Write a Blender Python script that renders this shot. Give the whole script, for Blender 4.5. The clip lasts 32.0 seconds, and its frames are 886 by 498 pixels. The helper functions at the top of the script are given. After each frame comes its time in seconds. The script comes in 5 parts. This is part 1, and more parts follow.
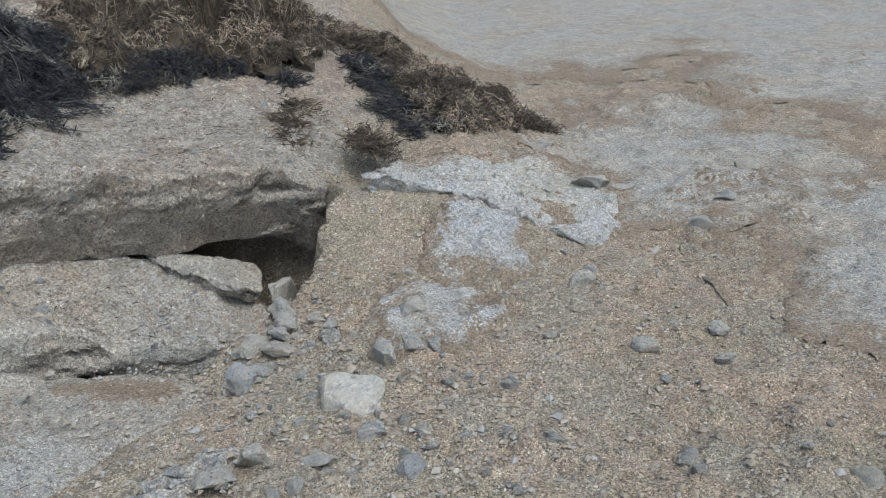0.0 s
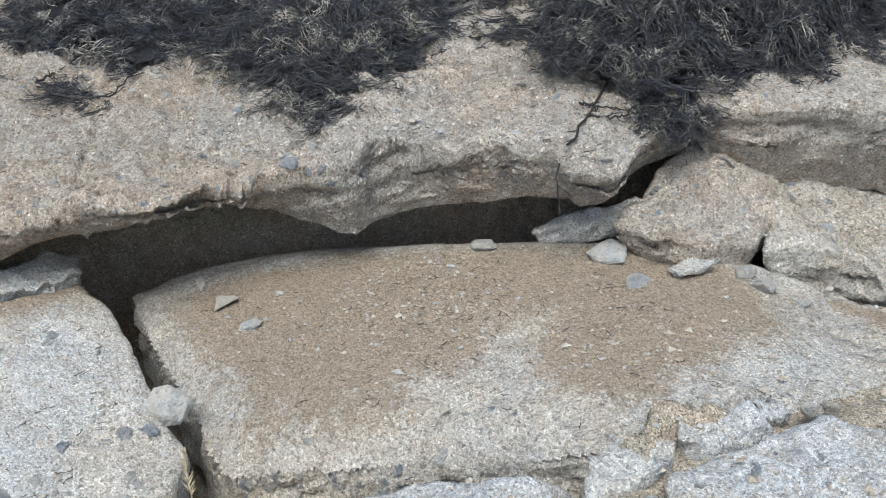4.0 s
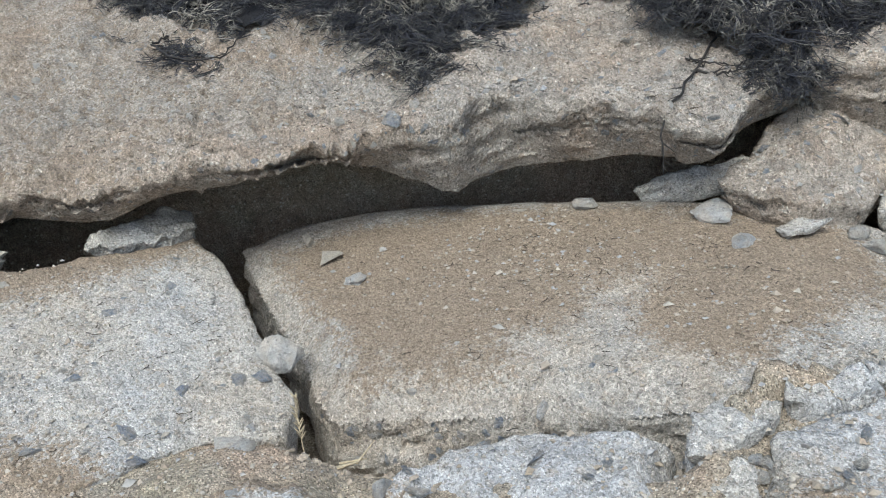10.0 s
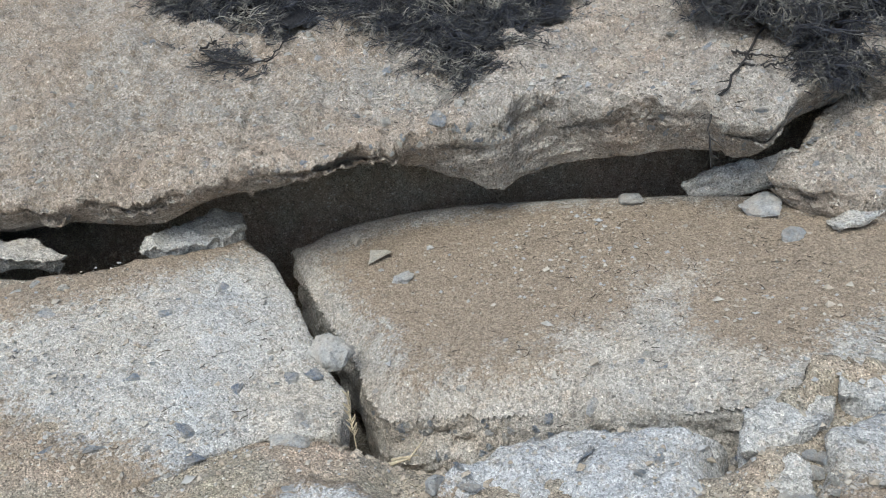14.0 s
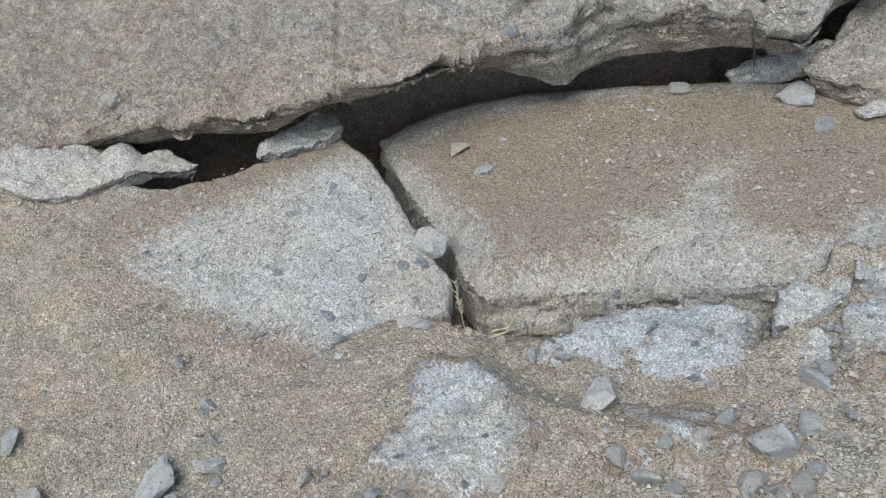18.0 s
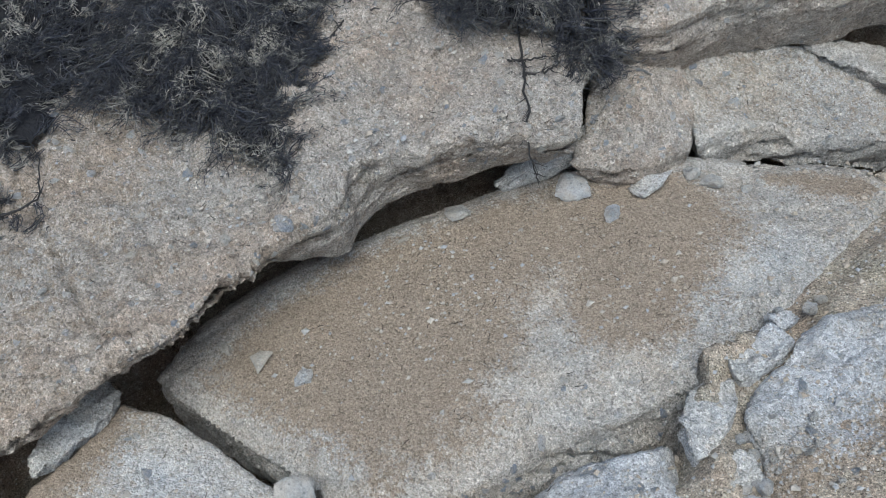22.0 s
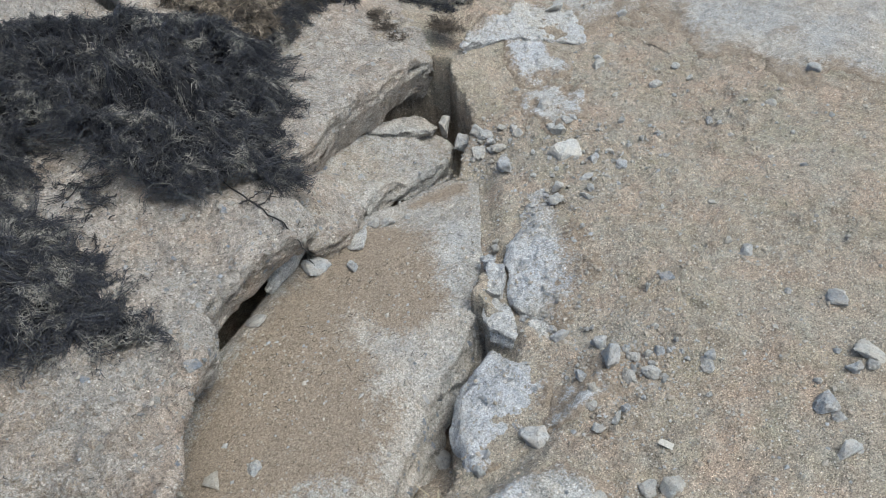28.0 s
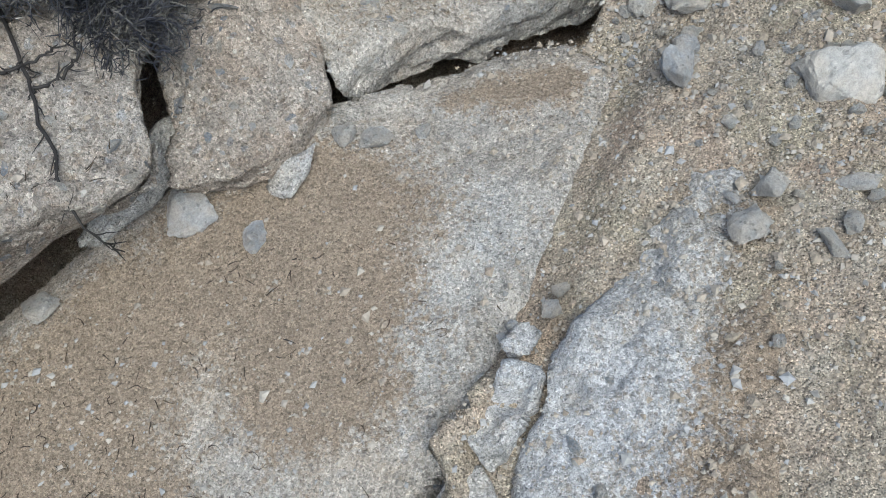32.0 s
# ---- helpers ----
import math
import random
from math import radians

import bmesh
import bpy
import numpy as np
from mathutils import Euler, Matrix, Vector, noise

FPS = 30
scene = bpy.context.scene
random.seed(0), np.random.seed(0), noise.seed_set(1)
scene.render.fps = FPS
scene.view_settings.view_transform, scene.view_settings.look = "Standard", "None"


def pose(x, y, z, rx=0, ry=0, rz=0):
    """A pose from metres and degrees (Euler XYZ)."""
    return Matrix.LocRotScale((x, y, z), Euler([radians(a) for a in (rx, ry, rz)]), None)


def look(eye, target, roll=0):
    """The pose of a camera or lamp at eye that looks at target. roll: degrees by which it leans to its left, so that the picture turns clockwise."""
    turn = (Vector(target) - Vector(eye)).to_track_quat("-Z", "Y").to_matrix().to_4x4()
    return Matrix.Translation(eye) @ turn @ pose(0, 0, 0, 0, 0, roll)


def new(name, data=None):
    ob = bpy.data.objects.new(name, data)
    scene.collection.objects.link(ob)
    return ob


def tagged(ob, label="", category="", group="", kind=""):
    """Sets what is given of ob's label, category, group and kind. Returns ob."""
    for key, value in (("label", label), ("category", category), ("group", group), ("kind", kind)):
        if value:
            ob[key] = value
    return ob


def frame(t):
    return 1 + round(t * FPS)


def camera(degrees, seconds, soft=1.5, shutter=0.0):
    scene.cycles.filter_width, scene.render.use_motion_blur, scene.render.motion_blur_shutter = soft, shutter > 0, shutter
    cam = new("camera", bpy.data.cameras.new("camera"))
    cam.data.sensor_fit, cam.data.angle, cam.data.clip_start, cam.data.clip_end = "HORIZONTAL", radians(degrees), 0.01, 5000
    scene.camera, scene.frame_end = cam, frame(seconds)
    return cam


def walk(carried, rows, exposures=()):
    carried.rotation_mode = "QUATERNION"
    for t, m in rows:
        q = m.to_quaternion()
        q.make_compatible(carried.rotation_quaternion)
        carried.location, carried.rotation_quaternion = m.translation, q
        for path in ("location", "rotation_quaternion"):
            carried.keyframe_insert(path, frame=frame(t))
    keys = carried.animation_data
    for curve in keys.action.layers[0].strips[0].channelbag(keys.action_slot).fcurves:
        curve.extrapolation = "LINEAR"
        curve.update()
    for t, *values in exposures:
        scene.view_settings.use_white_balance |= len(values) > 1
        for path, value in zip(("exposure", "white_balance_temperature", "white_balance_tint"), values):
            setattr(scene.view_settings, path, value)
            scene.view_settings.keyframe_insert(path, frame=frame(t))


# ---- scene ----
from mathutils.bvhtree import BVHTree

cam = camera(53.5, 32.0, 1.0)
# seconds, place in metres, turn in degrees
PATH = [
    (0, 0.0341, 0.0414, 0.7516, 66.20, 2.54, -7.45),
    (0.5, 0.0037, 0.0165, 0.7555, 67.01, 2.89, 2.44),
    (1.0, -0.0828, 0.0095, 0.7646, 66.82, 3.21, 11.12),
    (1.5, -0.1331, -0.0268, 0.7724, 67.03, 4.03, 18.83),
    (2.0, -0.1640, -0.0529, 0.7714, 66.75, 4.16, 23.80),
    (2.5, -0.1991, -0.0698, 0.7591, 65.88, 3.72, 26.89),
    (3.0, -0.2336, -0.0882, 0.7637, 65.48, 3.63, 29.56),
    (3.5, -0.2233, -0.0923, 0.7681, 65.27, 4.01, 32.09),
    (4.0, -0.2398, -0.1159, 0.7606, 65.28, 4.53, 34.31),
    (4.5, -0.2644, -0.1466, 0.7481, 64.84, 4.76, 36.02),
    (6.5, -0.2511, -0.1500, 0.7617, 62.21, 5.92, 40.13),
    (7.0, -0.2519, -0.1437, 0.7617, 61.67, 6.36, 39.97),
    (7.5, -0.2506, -0.1518, 0.7654, 62.03, 6.73, 40.21),
    (8.0, -0.2488, -0.1493, 0.7560, 62.82, 6.65, 40.10),
    (8.5, -0.2461, -0.1388, 0.7503, 63.25, 6.43, 39.63),
    (9.0, -0.2358, -0.1348, 0.7524, 63.24, 6.45, 39.40),
    (9.5, -0.2385, -0.1433, 0.7563, 63.54, 6.59, 39.76),
    (10.0, -0.2407, -0.1409, 0.7577, 63.48, 6.65, 40.03),
    (10.5, -0.2423, -0.1466, 0.7596, 63.64, 6.93, 40.66),
    (11.0, -0.2458, -0.1529, 0.7665, 63.69, 7.12, 41.22),
    (11.5, -0.2415, -0.1503, 0.7607, 63.98, 7.51, 41.77),
    (12.0, -0.2400, -0.1557, 0.7672, 64.30, 7.79, 42.09),
    (12.5, -0.2386, -0.1565, 0.7684, 64.22, 8.18, 42.44),
    (13.0, -0.2408, -0.1521, 0.7670, 63.61, 8.44, 42.45),
    (13.5, -0.2392, -0.1527, 0.7682, 63.50, 8.51, 42.23),
    (15.5, -0.2593, -0.1746, 0.7685, 63.33, 9.03, 42.33),
    (16.0, -0.2670, -0.1951, 0.7717, 63.14, 9.55, 43.06),
    (16.5, -0.2634, -0.1871, 0.7784, 61.12, 10.52, 43.82),
    (17.0, -0.2541, -0.1655, 0.9219, 56.28, 11.59, 43.82),
    (17.5, -0.2316, -0.2594, 1.1181, 52.83, 11.91, 42.82),
    (18.0, -0.1918, -0.3215, 1.0823, 51.12, 11.24, 41.98),
    (18.5, -0.1465, -0.3611, 1.0527, 51.23, 10.80, 42.22),
    (19.0, -0.1510, -0.3881, 1.0452, 51.72, 10.62, 43.13),
    (19.5, -0.1582, -0.4651, 1.0669, 49.74, 10.23, 43.36),
    (20.0, -0.1304, -0.5424, 1.0880, 46.89, 9.62, 42.46),
    (20.5, -0.1255, -0.5272, 1.1060, 46.43, 9.30, 38.56),
    (21.0, -0.1486, -0.4060, 1.2139, 47.55, 10.10, 29.38),
    (21.5, -0.4124, -0.2999, 1.3261, 46.23, 10.83, 19.71),
    (22.0, -0.6310, -0.0960, 1.3067, 45.00, 12.15, 11.30),
    (22.5, -0.7987, 0.1170, 1.2728, 42.62, 12.35, 1.04),
    (23.0, -0.9601, 0.1483, 1.2128, 39.95, 11.29, -10.17),
    (23.5, -1.0916, 0.1783, 1.1416, 38.03, 10.84, -18.62),
    (24.0, -1.1148, 0.1536, 1.1952, 37.26, 11.87, -23.91),
    (24.5, -1.1231, -0.0398, 1.2728, 38.36, 13.79, -24.25),
    (26.5, -1.6294, -0.4909, 1.5404, 43.87, 9.93, -30.07),
    (27.0, -1.5853, -0.5059, 1.6640, 46.71, 8.45, -32.83),
    (27.5, -1.5587, -0.5529, 1.7625, 48.23, 8.16, -35.01),
    (28.0, -1.5535, -0.6488, 1.8100, 47.54, 8.52, -36.70),
    (28.5, -1.4083, -0.6463, 1.7372, 44.08, 9.05, -35.60),
    (29.0, -1.2403, -0.5191, 1.6495, 39.39, 9.09, -31.97),
    (29.5, -1.1802, -0.2179, 1.4373, 32.48, 8.78, -29.73),
    (30.0, -1.0943, 0.1883, 1.1810, 25.79, 10.52, -29.80),
    (30.5, -0.9556, 0.3436, 1.1163, 21.90, 13.68, -27.67),
    (31.0, -0.7417, 0.3869, 0.9600, 22.51, 15.14, -22.19),
    (31.5, -0.5774, 0.4664, 0.9970, 23.85, 14.72, -17.80),
    (32.0, -0.4393, 0.5778, 1.0287, 26.26, 13.74, -14.04),
]
EXPOSURES = [(t, e, k, 2.0) for t, e, k in ((0.0, 0.26, 6000.0), (1.0, 0.5, 6000.0), (2.0, 0.75, 6000.0), (4.0, 0.82, 6050.0), (8.0, 0.66, 6110.0), (13.0, 0.68, 6110.0), (16.0, 0.6, 6000.0), (19.0, 0.46, 5850.0), (20.5, 0.41, 5720.0), (22.0, 0.46, 5780.0), (23.5, 0.67, 5930.0), (28.0, 0.56, 6030.0), (32.0, 0.58, 6030.0))]
walk(cam, [(t, pose(x, y, z, rx, ry, rz)) for t, x, y, z, rx, ry, rz in PATH], EXPOSURES)

# ---- light: a bright overcast sky, the sun a wide soft glow high behind the weed ----
SUN_HEIGHT, SUN_WAY = 62.0, 150.0
world = bpy.data.worlds.new("sky")
scene.world = world
world.use_nodes = True
wt = world.node_tree
sky = wt.nodes.new("ShaderNodeTexSky")
sky.sky_type = "NISHITA"
sky.sun_disc = False
sky.sun_elevation, sky.sun_rotation = radians(SUN_HEIGHT), radians(SUN_WAY)
sky.air_density, sky.dust_density, sky.ozone_density = 1.0, 4.0, 0.6
wt.nodes["Background"].inputs["Strength"].default_value = 0.13
wt.links.new(sky.outputs[0], wt.nodes["Background"].inputs["Color"])
sun = new("sun", bpy.data.lights.new("sun", "SUN"))
sun.data.energy, sun.data.angle, sun.data.color = 1.6, radians(38), (1.0, 0.985, 0.96)
a, e = radians(SUN_WAY), radians(SUN_HEIGHT)
sun.matrix_world = look((6 * math.sin(a) * math.cos(e), 6 * math.cos(a) * math.cos(e), 6 * math.sin(e)), (0, 0, 0))


# ---- noise and outlines ----
def lattice(ix, iy, iz, seed):
    h = (ix.astype(np.int64) * 374761393 + iy.astype(np.int64) * 668265263 + iz.astype(np.int64) * 2147483647 + seed * 1274126177) & 0xFFFFFFFF
    h = ((h ^ (h >> 13)) * 1274126177) & 0xFFFFFFFF
    h = h ^ (h >> 16)
    return (h & 0xFFFF) / 32767.5 - 1.0


def vnoise(p, seed=0):
    """Smooth noise, -1 to 1, at the rows of p."""
    i = np.floor(p)
    f = p - i
    f = f * f * (3 - 2 * f)
    out = np.zeros(len(p))
    for dx in (0, 1):
        for dy in (0, 1):
            for dz in (0, 1):
                w = (f[:, 0] if dx else 1 - f[:, 0]) * (f[:, 1] if dy else 1 - f[:, 1]) * (f[:, 2] if dz else 1 - f[:, 2])
                out += w * lattice(i[:, 0] + dx, i[:, 1] + dy, i[:, 2] + dz, seed)
    return out


def fbm(x, y, z, size, octaves=4, seed=0, gain=0.5):
    p = np.stack([np.broadcast_to(np.asarray(v, float), np.shape(x)).ravel() for v in (x, y, z)], 1) / size
    out, amp = np.zeros(len(p)), 1.0
    for k in range(octaves):
        out += amp * vnoise(p, seed + 17 * k)
        p, amp = p * 2.03 + 11.3, amp * gain
    return out.reshape(np.shape(x))


def smooth(lo, hi, v):
    f = np.clip((v - lo) / (hi - lo), 0, 1)
    return f * f * (3 - 2 * f)


def rough_outline(points, step=0.012, amp=0.012, size=0.07, seed=0):
    """A closed outline with its sides broken into short uneven steps."""
    pts = np.array(points, float)
    rows = []
    for p, q in zip(pts, np.roll(pts, -1, 0)):
        n = max(1, int(np.hypot(*(q - p)) / step))
        rows.append(p + (q - p) * np.linspace(0, 1, n, endpoint=False)[:, None])
    pts = np.concatenate(rows)
    pts[:, 0] += amp * fbm(pts[:, 0], pts[:, 1], 0.3, size, 3, seed)
    pts[:, 1] += amp * fbm(pts[:, 0], pts[:, 1], 5.7, size, 3, seed + 5)
    return pts


def distance(x, y, poly):
    """How far points lie inside an outline (outside: minus), and the nearest place on it."""
    x, y = np.asarray(x, float), np.asarray(y, float)
    p = np.stack([x.ravel(), y.ravel()], 1)
    a = np.asarray(poly, float)
    b = np.roll(a, -1, 0)
    best, near, inside = np.full(len(p), 1e9), np.zeros_like(p), np.zeros(len(p), bool)
    for (ax, ay), (bx, by) in zip(a, b):
        dx, dy = bx - ax, by - ay
        k = np.clip(((p[:, 0] - ax) * dx + (p[:, 1] - ay) * dy) / max(dx * dx + dy * dy, 1e-12), 0, 1)
        qx, qy = ax + k * dx, ay + k * dy
        d = (p[:, 0] - qx) ** 2 + (p[:, 1] - qy) ** 2
        m = d < best
        best[m], near[m, 0], near[m, 1] = d[m], qx[m], qy[m]
        cross = (ay > p[:, 1]) != (by > p[:, 1])
        inside ^= cross & (p[:, 0] < (bx - ax) * (p[:, 1] - ay) / (by - ay + 1e-15) + ax)
    d = np.sqrt(best) * np.where(inside, 1, -1)
    return d.reshape(x.shape), near


# ---- materials ----
def material(name, rough=0.9):
    m = bpy.data.materials.new(name)
    m.use_nodes = True
    t = m.node_tree
    b = t.nodes["Principled BSDF"]
    b.inputs["Roughness"].default_value = rough
    b.inputs["Specular IOR Level"].default_value = 0.25
    return m, t, b


def tex_noise(t, at, scale, detail=4.0, rough=0.55):
    n = t.nodes.new("ShaderNodeTexNoise")
    n.inputs["Scale"].default_value, n.inputs["Detail"].default_value, n.inputs["Roughness"].default_value = scale, detail, rough
    t.links.new(at, n.inputs["Vector"])
    return n.outputs["Fac"]


def tex_cells(t, at, scale, feature="F1"):
    n = t.nodes.new("ShaderNodeTexVoronoi")
    n.feature = feature
    n.inputs["Scale"].default_value = scale
    t.links.new(at, n.inputs["Vector"])
    return n


def ramp(t, fac, *stops):
    n = t.nodes.new("ShaderNodeValToRGB")
    els = n.color_ramp.elements
    stops = stops if len(stops) > 1 else (stops[0], (1.0, stops[0][1]))
    for k, (pos, col) in enumerate(stops):
        if k == 0:
            el = els[0]
        elif k == len(stops) - 1:
            el = els[len(els) - 1]
        else:
            el = els.new(pos)
        el.position = pos
        el.color = (*col, 1) if isinstance(col, tuple) else (col, col, col, 1)
    t.links.new(fac, n.inputs["Fac"])
    return n.outputs["Color"]


def mix(t, fac, a, b, blend="MIX"):
    n = t.nodes.new("ShaderNodeMix")
    n.data_type, n.blend_type = "RGBA", blend
    for v, s in ((fac, n.inputs[0]), (a, n.inputs[6]), (b, n.inputs[7])):
        if isinstance(v, (int, float)):
            s.default_value = v
        elif isinstance(v, tuple):
            s.default_value = (*v, 1)
        else:
            t.links.new(v, s)
    return n.outputs[2]


def maths(t, op, a, b=0.0):
    n = t.nodes.new("ShaderNodeMath")
    n.operation = op
    for v, s in ((a, n.inputs[0]), (b, n.inputs[1])):
        if isinstance(v, (int, float)):
            s.default_value = v
        else:
            t.links.new(v, s)
    return n.outputs[0]


def bump(t, b, *layers):
    """layers: height and depth in metres, coarse first."""
    last = None
    for height, depth in layers:
        n = t.nodes.new("ShaderNodeBump")
        n.inputs["Distance"].default_value = depth
        t.links.new(height, n.inputs["Height"])
        if last:
            t.links.new(last, n.inputs["Normal"])
        last = n.outputs["Normal"]
    t.links.new(last, b.inputs["Normal"])


def where(t, kind="Object"):
    return t.nodes.new("ShaderNodeTexCoord").outputs[kind]


def speckle(t, at, scale, lo, hi):
    """A dot in some of the cells: 1 inside, 0 outside; and each cell's own random grey."""
    c = tex_cells(t, at, scale)
    sep = t.nodes.new("ShaderNodeSeparateColor")
    t.links.new(c.outputs["Color"], sep.inputs[0])
    chosen = maths(t, "LESS_THAN", sep.outputs[0], hi)
    dot = maths(t, "LESS_THAN", c.outputs["Distance"], lo)
    return maths(t, "MULTIPLY", chosen, dot), sep.outputs[1]


def grains(t, at, scale, *stops):
    """Grains one by one: the colour's multiplier, each grain's random number, and the height of the grains."""
    c = tex_cells(t, at, scale)
    sep = t.nodes.new("ShaderNodeSeparateColor")
    t.links.new(c.outputs["Color"], sep.inputs[0])
    return ramp(t, sep.outputs[0], *stops), sep.outputs[1], c.outputs["Distance"]


def warped(t, at, scale, by):
    n = t.nodes.new("ShaderNodeTexNoise")
    n.inputs["Scale"].default_value, n.inputs["Detail"].default_value = scale, 3
    t.links.new(at, n.inputs["Vector"])
    s = t.nodes.new("ShaderNodeVectorMath")
    s.operation = "MULTIPLY_ADD"
    s.inputs[1].default_value = (by, by, by)
    t.links.new(n.outputs["Color"], s.inputs[0])
    t.links.new(at, s.inputs[2])
    return s.outputs[0]


def concrete(name, pale, warm, grey, dirt, spots=0.7, rug=1.0, sand=((0.305, 0.25, 0.19), (0.26, 0.205, 0.153))):
    """Weathered concrete: mottled paste, grains, bits of stone, pits, and blown sand where the attribute "sand" says so."""
    m, t, b = material(name, 0.93)
    at = where(t)
    bent = warped(t, at, 30, 0.022)
    big, mid, blot = tex_noise(t, at, 3.2, 5), tex_noise(t, at, 15, 6, 0.6), tex_noise(t, at, 44, 6, 0.68)
    col = mix(t, ramp(t, big, (0.40, 0.0), (0.60, 1.0)), warm, grey)
    col = mix(t, maths(t, "MULTIPLY", ramp(t, mid, (0.44, 0.0), (0.62, 1.0)), 0.6), col, pale)
    col = mix(t, maths(t, "MULTIPLY", ramp(t, blot, (0.53, 0.0), (0.68, 1.0)), 0.62), col, dirt)
    # bits of stone in the paste, two sizes
    dot, rnd = speckle(t, bent, 58, 0.40, 0.20)
    col = mix(t, maths(t, "MULTIPLY", dot, 0.75 * spots), col, ramp(t, rnd, (0.0, (0.21, 0.23, 0.26)), (0.3, (0.33, 0.35, 0.37)), (0.55, (0.36, 0.285, 0.22)), (0.8, (0.47, 0.39, 0.31)), (1.0, (0.66, 0.63, 0.57))))
    # the smaller size is sunk; its dark tones also paint shade in small pits
    dot2, rnd2 = speckle(t, bent, 135, 0.42, 0.36)
    col = mix(t, maths(t, "MULTIPLY", dot2, spots), col, ramp(t, rnd2, (0.0, (0.13, 0.12, 0.115)), (0.3, (0.27, 0.23, 0.19)), (0.6, (0.42, 0.36, 0.29)), (1.0, (0.74, 0.71, 0.64))))
    plates = tex_cells(t, warped(t, at, 26, 0.045), 30)
    scale_of = t.nodes.new("ShaderNodeSeparateColor")
    t.links.new(plates.outputs["Color"], scale_of.inputs[0])
    col = mix(t, 0.55 * min(1.0, rug), col, mix(t, 1.0, col, ramp(t, scale_of.outputs[0], (0.0, 0.72), (0.4, 0.98), (1.0, 1.22)), "MULTIPLY"))
    drift = mix(t, mid, sand[0], sand[1])
    coarse, pick, lump = grains(t, at, 250, (0.0, 0.62), (0.18, 0.88), (0.6, 1.03), (1.0, 1.24))
    fine, _, tiny = grains(t, at, 620, (0.0, 0.54), (0.2, 0.87), (0.7, 1.06), (1.0, 1.40))
    has = t.nodes.new("ShaderNodeAttribute")
    has.attribute_name = "sand"
    cover = maths(t, "ADD", has.outputs["Fac"], maths(t, "MULTIPLY", maths(t, "SUBTRACT", blot, 0.5), 1.1))
    cover = maths(t, "ADD", cover, maths(t, "MULTIPLY", maths(t, "SUBTRACT", pick, 0.5), 0.45))
    cover = ramp(t, cover, (0.30, 0.0), (0.70, 1.0))
    col = mix(t, cover, col, drift)
    col = mix(t, 1.0, col, coarse, "MULTIPLY")
    col = mix(t, 1.0, col, fine, "MULTIPLY")
    t.links.new(col, b.inputs["Base Color"])
    pits = tex_noise(t, bent, 60, 5, 0.7)
    bump(t, b, (mid, 0.014 * rug), (scale_of.outputs[0], 0.006 * rug), (pits, 0.014 * rug), (blot, 0.006), (dot, 0.002), (dot2, -0.0016 * rug), (lump, -0.0017), (tiny, -0.0008))
    return m


def sand_material(name, light, dark, damp):
    """Coarse shelly sand: single grains of many colours over a mottled ground."""
    m, t, b = material(name, 0.95)
    at = where(t)
    big, mid, fine = tex_noise(t, at, 2.4, 5), tex_noise(t, at, 13, 6, 0.65), tex_noise(t, at, 70, 5, 0.7)
    col = mix(t, ramp(t, big, (0.36, 0.0), (0.64, 1.0)), light, dark)
    col = mix(t, maths(t, "MULTIPLY", ramp(t, mid, (0.46, 0.0), (0.64, 1.0)), 0.8), col, damp)
    col = mix(t, maths(t, "MULTIPLY", ramp(t, tex_noise(t, at, 4.3, 5, 0.6), (0.46, 0.0), (0.62, 1.0)), 0.6), col, (0.37, 0.275, 0.205))
    col = mix(t, maths(t, "MULTIPLY", ramp(t, tex_noise(t, at, 5.9, 5, 0.65), (0.50, 0.0), (0.66, 1.0)), 0.6), col, (0.275, 0.25, 0.18))
    patch_tone = tex_noise(t, at, 32, 5, 0.7)
    col = mix(t, 0.8, col, mix(t, 1.0, col, ramp(t, patch_tone, (0.3, 0.70), (0.7, 1.28)), "MULTIPLY"))
    coarse, _, lump = grains(t, at, 240, (0.0, 0.72), (0.15, 0.92), (0.6, 1.0), (0.9, 1.1), (1.0, 1.28))
    small, _, tiny = grains(t, at, 560, (0.0, 0.34), (0.2, 0.80), (0.65, 1.08), (0.9, 1.36), (1.0, 2.0))
    col = mix(t, 1.0, col, coarse, "MULTIPLY")
    col = mix(t, 1.0, col, small, "MULTIPLY")
    dot, rnd = speckle(t, at, 150, 0.36, 0.20)
    col = mix(t, maths(t, "MULTIPLY", dot, 0.8), col, ramp(t, rnd, (0.0, (0.10, 0.085, 0.07)), (0.35, (0.24, 0.19, 0.15)), (0.6, (0.46, 0.40, 0.33)), (1.0, (0.70, 0.67, 0.60))))
    t.links.new(col, b.inputs["Base Color"])
    lumps = tex_cells(t, at, 75)
    bump(t, b, (mid, 0.014), (lumps.outputs["Distance"], -0.004), (patch_tone, 0.008), (fine, 0.004), (dot, 0.002), (lump, -0.0022), (tiny, -0.0011))
    return m


